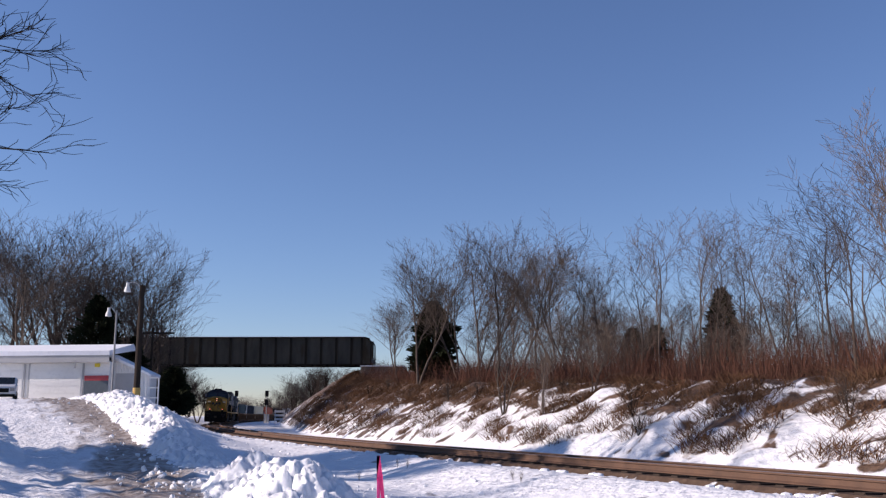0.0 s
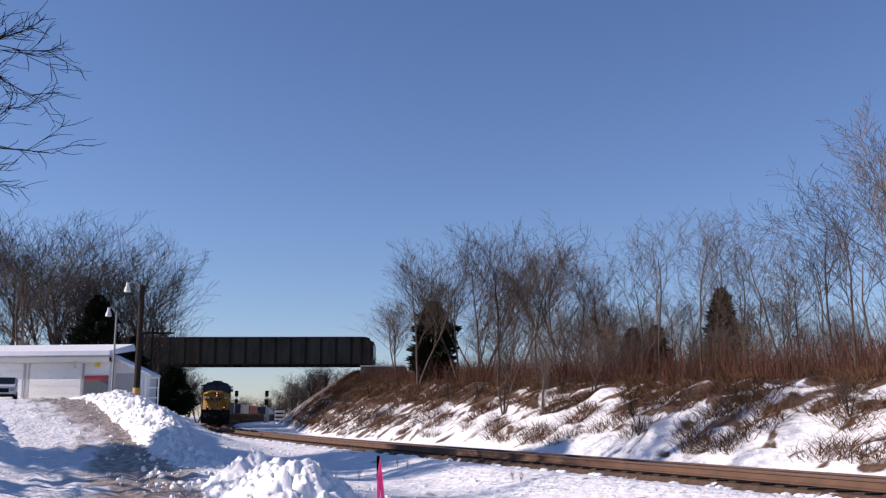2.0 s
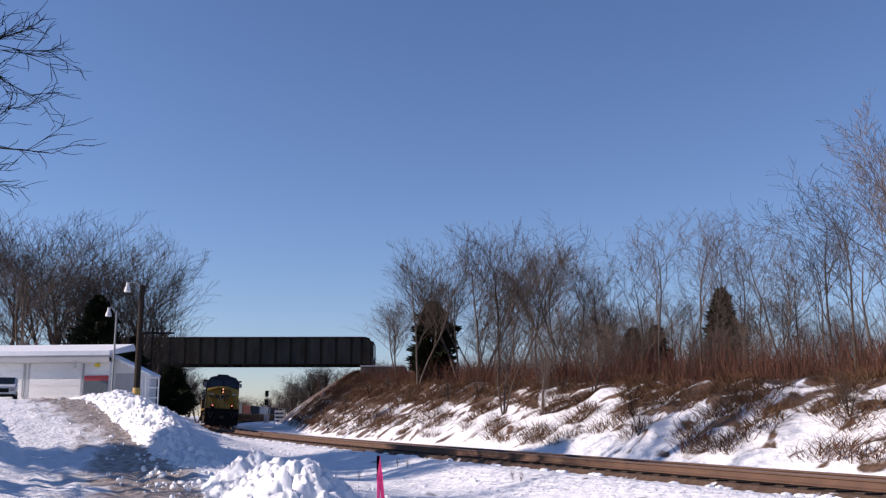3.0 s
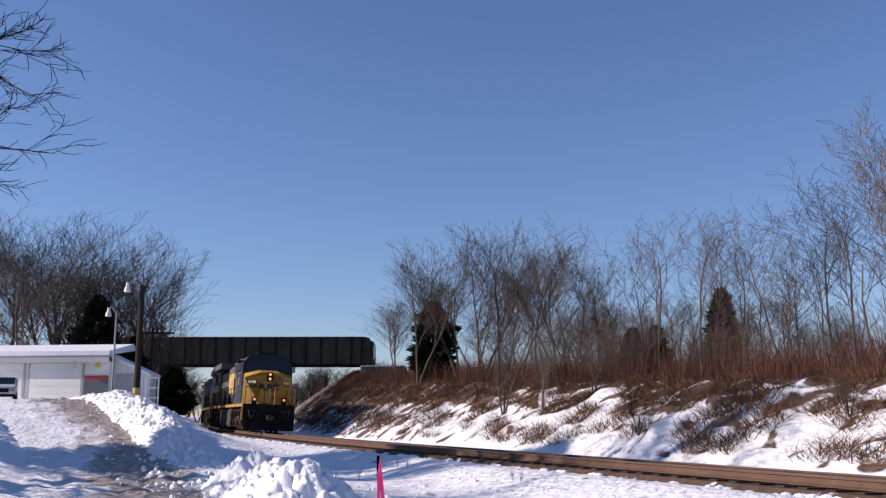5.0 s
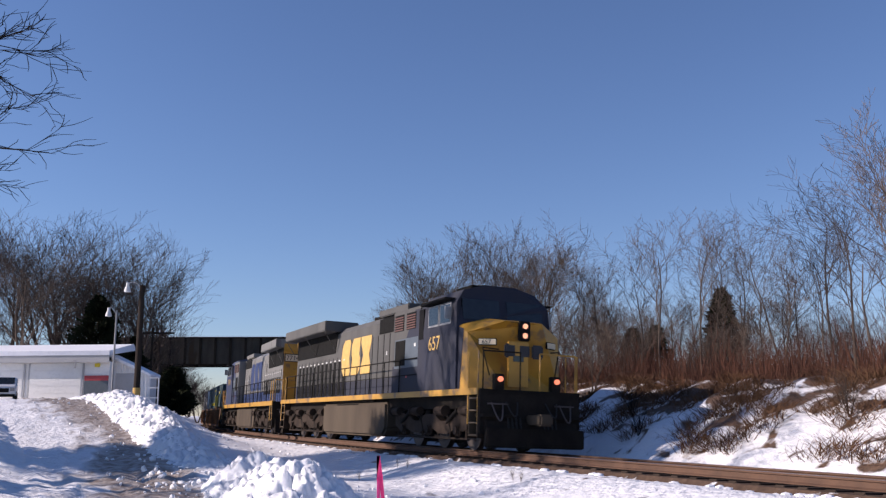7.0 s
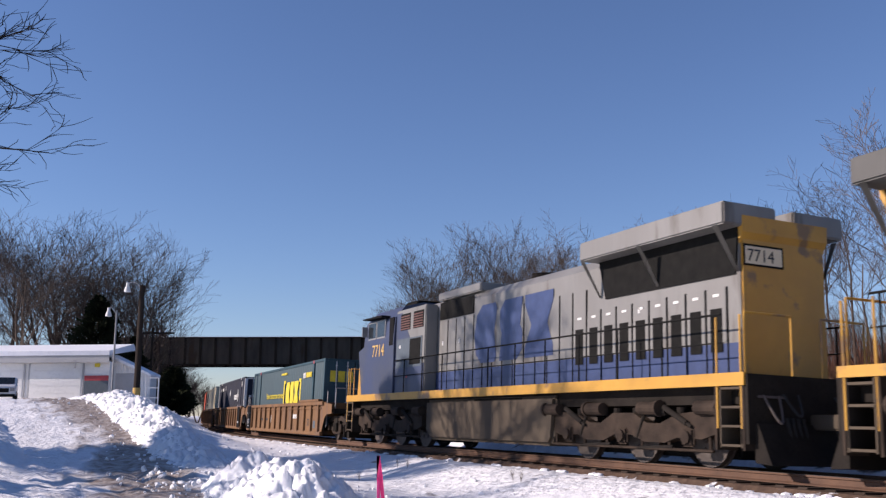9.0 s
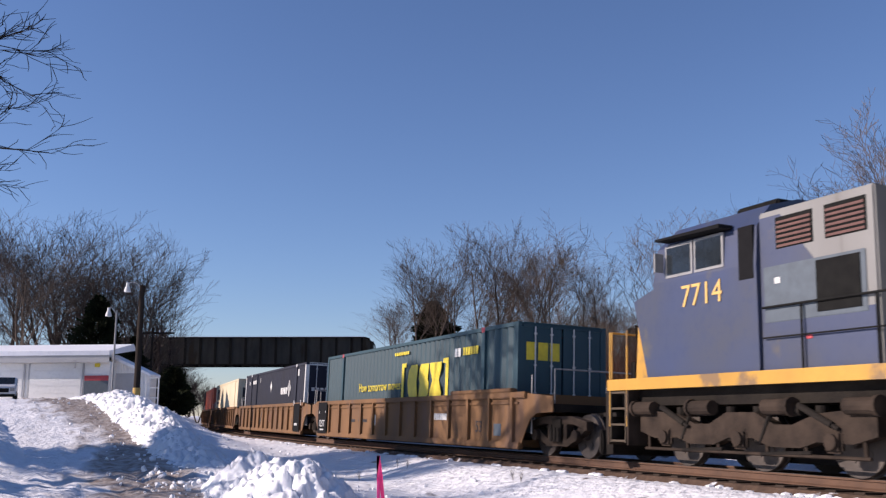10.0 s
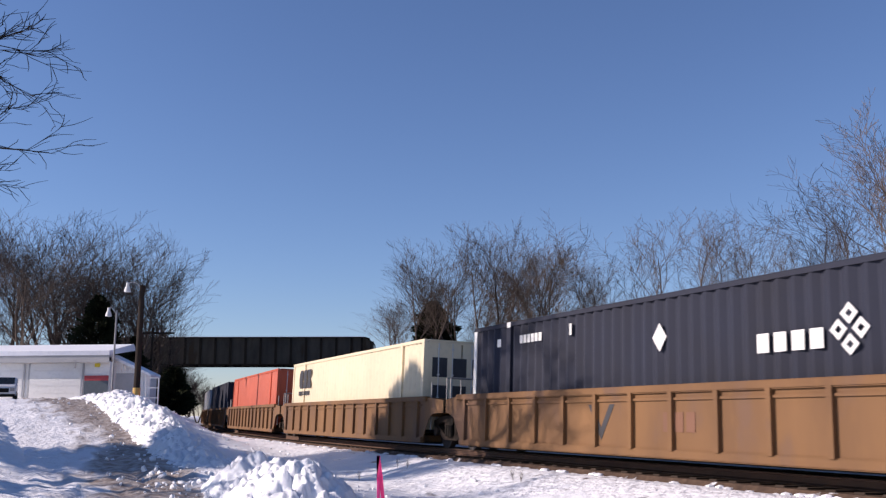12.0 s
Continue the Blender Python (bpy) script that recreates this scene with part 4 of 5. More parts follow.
def dress_teal(c):
    y = -CW - 0.002
    for x, d in ((0.2, 1), (3.68, -1)):
        bm = bmesh.new()
        prism(bm, [(x, 0.98), (x + 0.2, 0.98), (x + 0.2, 2.22), (x, 2.22)], y, y - 0.006)
        part("bracket_mark", bm, MARK_YELLOW, c, "tall yellow bracket mark")
        prism_x = (x + 0.2, x + 0.38) if d > 0 else (x - 0.18, x)
        part("bracket_mark", box(bmesh.new(), *prism_x, y - 0.006, y, 2.08, 2.22), MARK_YELLOW, c)
    blocks("emblem", MARK_YELLOW, c, 0.72, 1.08, 2.7, 1.05, y, "yellow emblem shapes between brackets")
    lettering("slogan", "How tomorrow moves", 0.44, MARK_YELLOW, c, pose(-4.05, y, 1.4, 90, 0, 0), label="yellow slogan lettering")
    bars("car_mark", MARK_WHITE, c, 4.3, 2.2, 0.45, 0.24, 2, y)
    bars("code_mark", MARK_YELLOW, c, 4.85, 2.22, 1.0, 0.22, 6, y)
    bars("small_mark", MARK_YELLOW, c, -0.5, 2.5, 1.3, 0.1, 8, y)
    bm = bmesh.new()
    for k in range(3):
        box(bm, CL / 2 - 0.018, CL / 2 - 0.012, -1.05 + k * 0.34, -0.77 + k * 0.34, 1.95, 2.4)
    part("end_emblem", bm, MARK_YELLOW, c)


def dress_navy(c):
    y = -CW - 0.002
    x, z, r = 4.66, 1.84, 0.38
    for a in range(4):
        bm = bmesh.new()
        t = a * math.pi / 2
        cx, cz, q = x + math.cos(t) * r * 0.56, z + math.sin(t) * r * 0.62, r * 0.44
        k = q * 0.42
        prism(bm, [(cx - q, cz), (cx, cz - q), (cx + q, cz), (cx + k, cz), (cx, cz - k), (cx - k, cz)], y, y - 0.006)
        prism(bm, [(cx - q, cz), (cx - k, cz), (cx, cz + k), (cx + k, cz), (cx + q, cz), (cx, cz + q)], y, y - 0.006)
        part("emblem_diamond", bm, MARK_WHITE, c, "white hollow diamond")
    part("diamond_plate", prism(bmesh.new(), [(-0.14, 2.05), (0.08, 1.77), (0.3, 2.05), (0.08, 2.33)], y, y - 0.006), MARK_WHITE, c)
    bars("emblem_bar", MARK_WHITE, c, 2.72, 1.58, 1.55, 0.32, 4, y, 0.3)
    bars("code_mark", MARK_WHITE, c, -5.5, 2.32, 1.1, 0.2, 6, y)
    bars("small_mark", MARK_WHITE, c, -6.7, 2.3, 0.25, 0.2, 1, y)
    bars("small_mark", MARK_WHITE, c, 6.5, 2.35, 0.3, 0.3, 2, y)
    bars("code_mark", MARK_WHITE, c, -3.2, 2.35, 0.12, 0.26, 1, y)
    bm = bmesh.new()
    for k in range(4):
        box(bm, CL / 2 - 0.018, CL / 2 - 0.012, -1.0 + k * 0.2, -0.86 + k * 0.2, 1.65, 1.8)
    part("end_emblem", bm, MARK_WHITE, c)


def dress_cream(c):
    y = -CW - 0.002
    blocks("emblem", MARK_DARK, c, -6.9, 1.75, 2.0, 0.8, y, "dark emblem shapes")
    bars("small_mark", MARK_DARK, c, -6.9, 1.45, 1.9, 0.18, 7, y)
    for z in (0.9, 1.75):
        bm = bmesh.new()
        for k in range(3):
            box(bm, CL / 2 - 0.018, CL / 2 - 0.012, -1.0 + k * 0.66, -0.5 + k * 0.66, z, z + 0.6)
        part("end_emblem", bm, MARK_DARK, c)


LOCO_A = locomotive("diesel_locomotive", "leading grey road diesel with blue cab and yellow nose, headlights lit", 23.1, True, (FADED_BLUE, DIRTY_GREY, FADED_BLUE), (1.62, 6.4), "657", MARK_GOLD, True)
LOCO_B = locomotive("diesel_locomotive", "trailing grey and blue road diesel running cab backwards, yellow hood end", 22.5, False, (MARK_BLUE, GREY_PAINT, BLUE_PAINT), (1.45, 4.6), "7714", MARK_BLUE, False)
BOXES, CARS = [], []
KINDS = [("teal", TEAL), ("navy", NAVY), ("cream", CREAM), ("orange", ORANGE), ("black", NAVY), ("pale grey", PALE), ("navy", NAVY), ("cream", CREAM), ("teal", TEAL), ("pale grey", PALE), ("orange", ORANGE), ("navy", NAVY)]
first_box, first_car = {}, {}
for k, (word, mat) in enumerate(KINDS):
    if word in first_box:
        c = copy_thing(first_box[word], Matrix.Identity(4))
    else:
        c = container("shipping_container", word + " corrugated 53-foot container sitting in a well car", mat, MARK_WHITE if word == "navy" else None)
        first_box[word] = c
        {"teal": dress_teal, "navy": dress_navy, "cream": dress_cream}.get(word, lambda q: None)(c)
    BOXES.append(c)
    if k in (0, 1, 2):
        w = well_car("well_car", ("orange-tan" if k < 2 else "brown") + " steel well car with ribbed sides", WELL_TAN, k == 0)
        first_car[k] = w
    else:
        w = copy_thing(first_car[2], Matrix.Identity(4))
        names = [o for o in w.children if o.name.startswith("wheelset")]
        CAR_MOVES.append((w, [(o, o.matrix_basis.translation.x, o.matrix_basis.translation.z) for o in names]))
    CARS.append(w)
y = -1.43
lettering("unit_number", "53", 0.42, MARK_DARK, CARS[0], pose(6.02, -1.437, 0.5, 90, 0, 0), label="dark stencilled number")
bars("car_mark", MARK_WHITE, CARS[0], 3.28, 0.8, 1.05, 0.18, 8, -1.437)
bx("data_panel", SLATE_PANEL, CARS[0], 7.1, 7.5, -1.438, -1.433, 0.42, 0.72)
bars("stencil_mark", MARK_DARK, CARS[0], -3.5, 0.7, 0.9, 0.1, 7, -1.437)
bars("stencil_mark", MARK_DARK, CARS[0], -4.7, 0.7, 0.8, 0.1, 6, -1.437)
bx("placard", MARK_WHITE, CARS[0], -2.1, -1.75, -1.438, -1.433, 0.6, 0.95)
lettering("unit_number", "125T", 0.36, MARK_WHITE, CARS[0], pose(-8.12, -1.535, 0.5, 90, 0, 0), label="white number on a black panel")
bx("number_panel", BLACK, CARS[1], 7.15, 8.3, -1.53, -1.525, 0.24, 1.44)
bars("panel_mark", MARK_WHITE, CARS[1], 7.4, 0.5, 0.6, 0.1, 5, -1.532)
bx("number_panel", BLACK, CARS[0], -8.3, -7.15, -1.53, -1.525, 0.24, 1.44)
lettering("unit_number", "53", 0.13, MARK_WHITE, CARS[0], pose(-8.15, -1.535, 1.02, 90, 0, 0), label="small white number")
lettering("unit_number", "4", 0.13, MARK_WHITE, CARS[0], pose(-7.35, -1.535, 1.02, 90, 0, 0), label="small white number")
bars("panel_mark", MARK_WHITE, CARS[0], -7.95, 0.36, 0.5, 0.05, 5, -1.531)
lettering("unit_number", "53", 0.42, MARK_DARK, CARS[1], pose(6.3, -1.437, 0.5, 90, 0, 0), label="dark stencilled number")
part("chevron_mark", prism(bmesh.new(), [(-2.2, 1.15), (-2.02, 1.15), (-1.72, 0.68), (-1.42, 1.15), (-1.24, 1.15), (-1.72, 0.42)], -1.433, -1.44), MARK_DARK, CARS[1], "sooty dark chevron mark")
bars("faded_mark", WELL_BROWN, CARS[1], 0.35, 0.62, 1.0, 0.36, 3, -1.437)
for q in (6.9, 7.15, 8.35):
    bx("chord_tab", MARK_WHITE, CARS[1], q, q + 0.05, -1.525, -1.51, 1.38, 1.58)
# ---- yard, poles and building ----
def build_garage():
    g = tagged(new("garage_building"), "long white garage with overhead doors and a snow-covered roof", "building")
    Y, Z = 64.0, 1.95
    corner = Matrix.Translation(((198 - 784) / 1652.5 * Y, Y, 0))
    g.matrix_basis = corner @ Matrix.Rotation(radians(-7), 4, "Z") @ corner.inverted()
    # wall segments round the doors
    def px(x): return (x - 784) / 1652.5 * Y
    x_end, x0 = px(198), -46.0
    top = 4.6
    bx("wall", WHITE_WALL, g, x0, x_end, Y, Y + 0.2, Z - 1.2, top)
    bx("end_wall", WHITE_WALL, g, x_end - 0.2, x_end, Y + 0.2, Y + 3, Z - 1.2, top)
    bx("back_wall", WHITE_WALL, g, x0, x_end - 0.2, Y + 2.8, Y + 3, Z - 1.2, top)
    bx("fascia", GREY_FASCIA, g, x0, x_end + 0.15, Y - 0.5, Y - 0.42, top - 0.06, top + 0.42)
    bx("soffit", GREY_FASCIA, g, x0, x_end + 0.1, Y - 0.42, Y, top + 0.0, top + 0.06)
    bm = bmesh.new()
    sec = [(Y - 0.55, top + 0.42), (Y + 3.2, top + 0.95), (Y + 3.3, top + 0.95), (Y + 3.3, top + 1.2), (Y + 3.0, top + 1.42), (Y - 0.6, top + 0.72)]
    a = [bm.verts.new((x0, y, z)) for y, z in sec]
    b = [bm.verts.new((x_end + 0.2, y, z)) for y, z in sec]
    bm.faces.new(a), bm.faces.new(b[::-1])
    for k in range(6):
        bm.faces.new((a[k], b[k], b[(k + 1) % 6], a[(k + 1) % 6]))
    bmesh.ops.recalc_face_normals(bm, faces=list(bm.faces))
    part("snowy_roof", bm, SNOW, g, "roof under thick snow")
    for xa, xb in ((px(-60), px(38)), (px(50), px(148))):
        d = bx("overhead_door", WHITE_WALL, g, xa, xb, Y - 0.05, Y - 0.004, Z - 0.1, top - 0.15, label="white overhead door")
        for k in range(5):
            bx("door_panel", WHITE_WALL, d, xa + 0.06, xb - 0.06, Y - 0.075, Y - 0.05, Z + k * 0.52, Z + k * 0.52 + 0.49)
        for q in (xa - 0.12, xb):
            bx("door_jamb", GREY_FASCIA, g, q, q + 0.12, Y - 0.06, Y - 0.002, Z - 0.1, top - 0.1)
    bx("service_door", SLATE_PANEL, g, px(153), px(197), Y - 0.06, Y - 0.004, Z + 0.0, Z + 1.38, label="slate-blue lower panel with red band above")
    bx("red_band", RED, g, px(153), px(197), Y - 0.065, Y - 0.004, Z + 1.38, Z + 1.72)
    bm = bmesh.new()
    for xx in (12, 175):
        box(bm, px(xx - 5), px(xx + 5), Y - 0.03, Y - 0.005, 4.25, 4.5)
    part("notice_sign", bm, MARK_YELLOW, g, "small yellow sign")
    bx("downpipe", GREY_FASCIA, g, px(139), px(141), Y - 0.5, Y - 0.4, Z + 2.2, top + 0.1)


def build_annex():
    g = tagged(new("annex_shed"), "small white sided shed with a sloping snowy roof", "shed")
    Y, Z = 65.0, 1.7
    corner = Matrix.Translation(((199 - 784) / 1652.5 * Y, Y, 0))
    g.matrix_basis = corner @ Matrix.Rotation(radians(-3), 4, "Z") @ corner.inverted()
    def px(x): return (x - 784) / 1652.5 * Y
    bm = prism(bmesh.new(), [(px(199), Z - 1), (px(272), Z - 1), (px(272), 3.7), (px(199), 4.95)], Y, Y + 1.2)
    part("wall", bm, WHITE_WALL, g)
    for k in range(14):
        x = px(203) + k * 0.2
        bx("siding_batten", WHITE_WALL, g, x, x + 0.05, Y - 0.03, Y, Z, 4.85 - (x - px(199)) * 0.43)
    bm = prism(bmesh.new(), [(px(197), 5.0), (px(276), 3.62), (px(276), 3.78), (px(197), 5.2)], Y - 0.3, Y + 1.5)
    part("snowy_roof", bm, SNOW, g, "sloping roof under snow")
    bx("door", GREY_FASCIA, g, px(207), px(244), Y - 0.05, Y - 0.004, Z - 0.2, 3.85)
    f = tagged(new("storm_door_frame"), "white metal frame with mesh panels beside the shed", "frame")
    Y2 = 62.0
    def qx(x): return (x - 784) / 1652.5 * Y2
    for xa in (262, 284):
        bx("post", WHITE_WALL, f, qx(xa), qx(xa) + 0.08, Y2, Y2 + 0.08, 1.0, 3.45)
    for z in (2.1, 2.75, 3.4):
        bx("cross_bar", WHITE_WALL, f, qx(262) + 0.08, qx(284), Y2, Y2 + 0.08, z, z + 0.07)


def lamp_pole(x, y, z_top, r, mat, arm, label, crossarm=False, base=-1.0):
    p = tagged(new("light_pole" if arm else "utility_pole"), label, "pole")
    part("pole", rod(bmesh.new(), (x, y, base), (x, y, z_top), r, 12, r * 0.75), mat, p)
    if arm:
        bm = bmesh.new()
        pts = [(x, y, z_top - 0.25), (x - 0.25, y - 0.1, z_top + 0.1), (x - arm * 0.7, y - 0.2, z_top + 0.18), (x - arm, y - 0.25, z_top + 0.05)]
        for a, b in zip(pts, pts[1:]):
            rod(bm, a, b, 0.03, 8)
        part("lamp_arm", bm, CHROME, p)
        bm = bmesh.new()
        rod(bm, (x - arm, y - 0.25, z_top + 0.12), (x - arm, y - 0.25, z_top - 0.12), 0.09, 12)
        rod(bm, (x - arm, y - 0.25, z_top - 0.12), (x - arm, y - 0.25, z_top - 0.4), 0.13, 12, 0.2)
        part("lamp_head", bm, MARK_WHITE, p, "pale cobra lamp head")
    if arm > 0.5:
        part("pole_band", rod(bmesh.new(), (x, y, 1.2), (x, y, 2.5), r * 1.06, 12), MARK_GOLD, p, "faded yellow band at the foot of the pole")
    if crossarm:
        bx("crossarm", mat, p, x - 1.1, x + 1.9, y - 0.06, y + 0.06, z_top - 0.55, z_top - 0.4)
        for q in (-0.9, 0.6, 1.1, 1.7):
            part("insulator", rod(bmesh.new(), (x + q, y, z_top - 0.4), (x + q, y, z_top - 0.22), 0.05, 8), MARK_WHITE, p)


build_garage()
build_annex()
lamp_pole(-17.05, 52.5, 8.25, 0.2, POLE_WOOD, 0.75, "dark wooden pole with a small street lamp in a snow pile")
lamp_pole(-20.0, 57.0, 7.35, 0.07, CHROME, 0.4, "thin metal pole with a small lamp beside the garage")
lamp_pole(-25.5, 82.0, 8.6, 0.13, POLE_WOOD, 0, "wooden utility pole with a crossarm", True)


def build_car():
    c = tagged(new("parked_suv"), "white sport utility car parked before the garage door", "car")
    x1, y = (42 - 784) / 1652.5 * 61.5, 61.5
    z = 1.9
    c.matrix_basis = pose(-27.75, 59.2, 1.8, 0, 0, 113)
    bm = bmesh.new()
    prism(bm, [(-1.0, 0.35), (-1.0, 0.95), (-0.75, 1.05), (0.3, 1.1), (0.85, 1.6), (2.9, 1.62), (3.4, 1.1), (3.45, 0.4)], -0.9, 0.9)
    bmesh.ops.bevel(bm, geom=list(bm.edges), offset=0.07, segments=2, affect="EDGES")
    part("body", bm, CAR_WHITE, c)
    for s in (-1, 1):
        bm = prism(bmesh.new(), [(0.5, 1.13), (0.92, 1.53), (2.75, 1.54), (3.15, 1.13)], s * 0.9, s * 0.912)
        part("side_window", bm, GLASS, c)
        for x in (-0.2, 2.6):
            part("wheel", rod(bmesh.new(), (x, s * 0.72, 0.34), (x, s * 0.93, 0.34), 0.34, 20), RUBBER, c)
    bm = prism(bmesh.new(), [(0.27, 1.12), (0.8, 1.58), (0.84, 1.56), (0.33, 1.1)], -0.75, 0.75)
    part("windscreen", bm, GLASS, c)
    bx("grille", BLACK, c, -1.04, -1.0, -0.5, 0.5, 0.6, 0.85)
    for s in (-1, 1):
        bx("headlamp", CHROME, c, -1.03, -0.98, s * 0.55, s * 0.82, 0.68, 0.88)
    bx("bumper", GRILLE, c, -1.06, -0.99, -0.85, 0.85, 0.32, 0.5)


build_car()


# ---- snow piles ----
def snow_pile(name, line, label, seed, lump=0.35, step=0.13, m=44):
    """Ploughed snow heaped along a line of (x, y, width, height)."""
    r = np.random.RandomState(seed)
    V, F = [], []
    line = np.array(line, float)
    seg = np.concatenate([[0], np.cumsum(np.hypot(np.diff(line[:, 0]), np.diff(line[:, 1])))])
    n = int(seg[-1] / step) + 2
    for i in range(n):
        q = seg[-1] * i / (n - 1)
        x, y, w, h = (np.interp(q, seg, line[:, k]) for k in range(4))
        x2, y2 = (np.interp(min(q + 0.2, seg[-1]), seg, line[:, k]) for k in range(2))
        x1, y1 = (np.interp(max(q - 0.2, 0), seg, line[:, k]) for k in range(2))
        d = Vector((x2 - x1, y2 - y1)).normalized()
        nx, ny = -d.y, d.x
        end = min(1, 4.0 * i / n, 4.0 * (n - 1 - i) / n) ** 0.5
        for j in range(m):
            u = 2 * j / (m - 1) - 1
            px_, py_ = x + nx * u * w, y + ny * u * w
            base = height(px_, py_) if j % 14 == 0 or j == m - 1 else None
            V.append([px_, py_, base, h * end * max(0, 1 - abs(u) ** 1.7)])
    for i in range(n):
        row = V[i * m:(i + 1) * m]
        js = [j for j in range(m) if row[j][2] is not None]
        zs = np.interp(range(m), js, [row[j][2] for j in js])
        for j in range(m):
            x, y, _, hh = row[j]
            k = min(1.0, hh / 0.2)
            c = Vector((x, y, 0))
            v1, v2, v3 = (noise.voronoi(c * q + Vector((seed, 0, 0)))[0][0] for q in (2.5, 6.2, 13.0))
            l = math.sqrt(max(0.0, 1 - 1.3 * v1 * v1)) * 0.7 + math.sqrt(max(0.0, 1 - 1.5 * v2 * v2)) * 0.42 + math.sqrt(max(0.0, 1 - 1.6 * v3 * v3)) * 0.2 + noise.fractal(c * 3.0, 0.6, 2.0, 4) * 0.2 - 0.25
            big = noise.noise(c * 0.7 + Vector((seed * 3, 1, 0))) * 0.5
            row[j][2] = zs[j] - 0.12 + hh * (1 + big) + k * lump * (l - 0.6)
    for i in range(n - 1):
        for j in range(m - 1):
            a = i * m + j
            F.append((a, a + 1, a + m + 1, a + m))
    ob = new(name, from_arrays(name, [(a, b, c) for a, b, c, _ in V], F, SNOW_LUMP, True))
    tagged(ob, label, "snow", kind="stuff")


snow_pile("snow_bank", [(-24.5, 61, 1.0, 0.2), (-22.0, 58.5, 1.3, 0.4), (-19.0, 55, 1.5, 0.55), (-15.5, 47, 1.5, 0.65), (-11.5, 38, 1.3, 0.75), (-8.5, 31, 1.2, 0.7), (-6.0, 26, 1.1, 0.6)], "lumpy bank of ploughed snow along the drive", 3, 0.38, 0.11, 56)
snow_pile("snow_bank", [(-5.2, 23.5, 0.9, 0.35), (-3.9, 20.6, 1.3, 0.75), (-3.0, 19.2, 1.4, 0.85), (-2.4, 17.6, 1.2, 0.6), (-1.6, 16.2, 1.0, 0.3)], "heap of lumpy ploughed snow at the end of the drive", 8, 0.4, 0.055, 84)
snow_pile("snow_bank", [(-30, 50, 2.5, 0.7), (-22, 42, 2.3, 0.7), (-15.5, 31, 1.8, 0.55), (-12, 25, 1.4, 0.4)], "low heap of ploughed snow at the edge of the yard", 12, 0.22)


# ---- bare trees ----
def bare_tree(seed, h, spread, levels, trunk, twigs, up=0.55, first=0.3, forks=1, reach=0.62, pods=0.0, bend=0.12, twig=0.007, fork=0.5):
    """A bare tree of tapered, bent limbs; verts and faces of three- to six-sided tubes."""
    r = np.random.RandomState(seed)
    sets = (([], []), ([], []))
    def tube(pts, rads, k):
        V, F = sets[0] if k == 6 else sets[1]
        base = len(V)
        for i, (p, q) in enumerate(zip(pts, rads)):
            d = (pts[min(i + 1, len(pts) - 1)] - pts[max(i - 1, 0)])
            d = d / (np.linalg.norm(d) + 1e-9)
            dv = Vector(d)
            a = dv.cross(Vector((0.3, 0.9, 0.1))).normalized()
            b = dv.cross(a)
            pv = Vector(p)
            for j in range(k):
                t = 2 * math.pi * j / k
                V.append(pv + q * (a * math.cos(t) + b * math.sin(t)))
        for i in range(len(pts) - 1):
            for j in range(k):
                u, v = base + i * k + j, base + i * k + (j + 1) % k
                F.append((u, v, v + k, u + k))
    def limb(p, d, length, rad, lev):
        n = 7 if lev == 0 else 5 if lev < 3 else 3
        pts, rads, dirs = [p], [rad], [d]
        for i in range(n):
            d = d + r.normal(0, 0.05 if lev == 0 else bend, 3) + np.array([0, 0, up * (0.06 if lev == 0 else 0.16)])
            d = d / np.linalg.norm(d)
            p = p + d * length / n
            pts.append(p)
            rads.append(rad * (1 - (0.8 if lev else 0.72) * (i + 1) / n) + 0.003)
            dirs.append(d)
        if lev == levels and r.uniform() < pods:
            rads[-1] = 0.014
        tube(pts, rads, 6 if lev == 0 else 4 if lev < 2 else 3)
        if lev >= levels:
            return
        count = twigs[lev]
        for c in range(count):
            f = first + (1 - first) * (c + r.uniform(0, 1)) / count if lev == 0 else 0.2 + 0.8 * (c + r.uniform(0, 1)) / count
            i = min(int(f * n), n - 1)
            g = f * n - i
            q = pts[i] * (1 - g) + pts[i + 1] * g
            side = r.normal(0, 1, 3)
            side -= side.dot(dirs[i]) * dirs[i]
            side /= np.linalg.norm(side) + 1e-9
            w = spread[min(lev, len(spread) - 1)] * r.uniform(0.7, 1.25)
            nd = dirs[i] + side * w + np.array([0, 0, up * 0.3])
            nd /= np.linalg.norm(nd)
            limb(q, nd, length * (reach * (1.0 - 0.45 * f) if lev == 0 else 0.52) * r.uniform(0.7, 1.2), max(rads[i] * fork, twig), lev + 1)
    for k in range(forks):
        a = r.uniform(0, 6.28)
        d = np.array([math.cos(a) * 0.2 * (forks > 1), math.sin(a) * 0.2 * (forks > 1), 1.0])
        limb(np.array([0, 0, -0.4]), d / np.linalg.norm(d), h * (1 if k == 0 else r.uniform(0.75, 0.95)), trunk, 0)
    # the tree's height is exactly h
    top = max(v[2] for v in sets[1][0])
    return [([(v.x, v.y, v.z * h / top) for v in V], F) for V, F in sets]


def tree_mesh(name, mat, *a, **k):
    (tv, tf), (cv, cf) = bare_tree(*a, **k)
    return from_arrays("trunk", tv, tf, mat), from_arrays("crown", cv, cf, mat)


def plant(me, x, y, scale, rz, label, name="bare_tree", cat="tree", group="bare trees", zoff=0.0, wide=1.0):
    ob = new(name)
    for nm, mesh in zip(("trunk", "crown"), me):
        new(nm, mesh).parent = ob
    ob.matrix_basis = Matrix.Translation((x, y, height(x, y) + zoff)) @ Matrix.Rotation(radians(rz), 4, "Z") @ Matrix.Diagonal((scale * wide, scale * wide, scale, 1))
    return tagged(ob, label, cat, group=group)


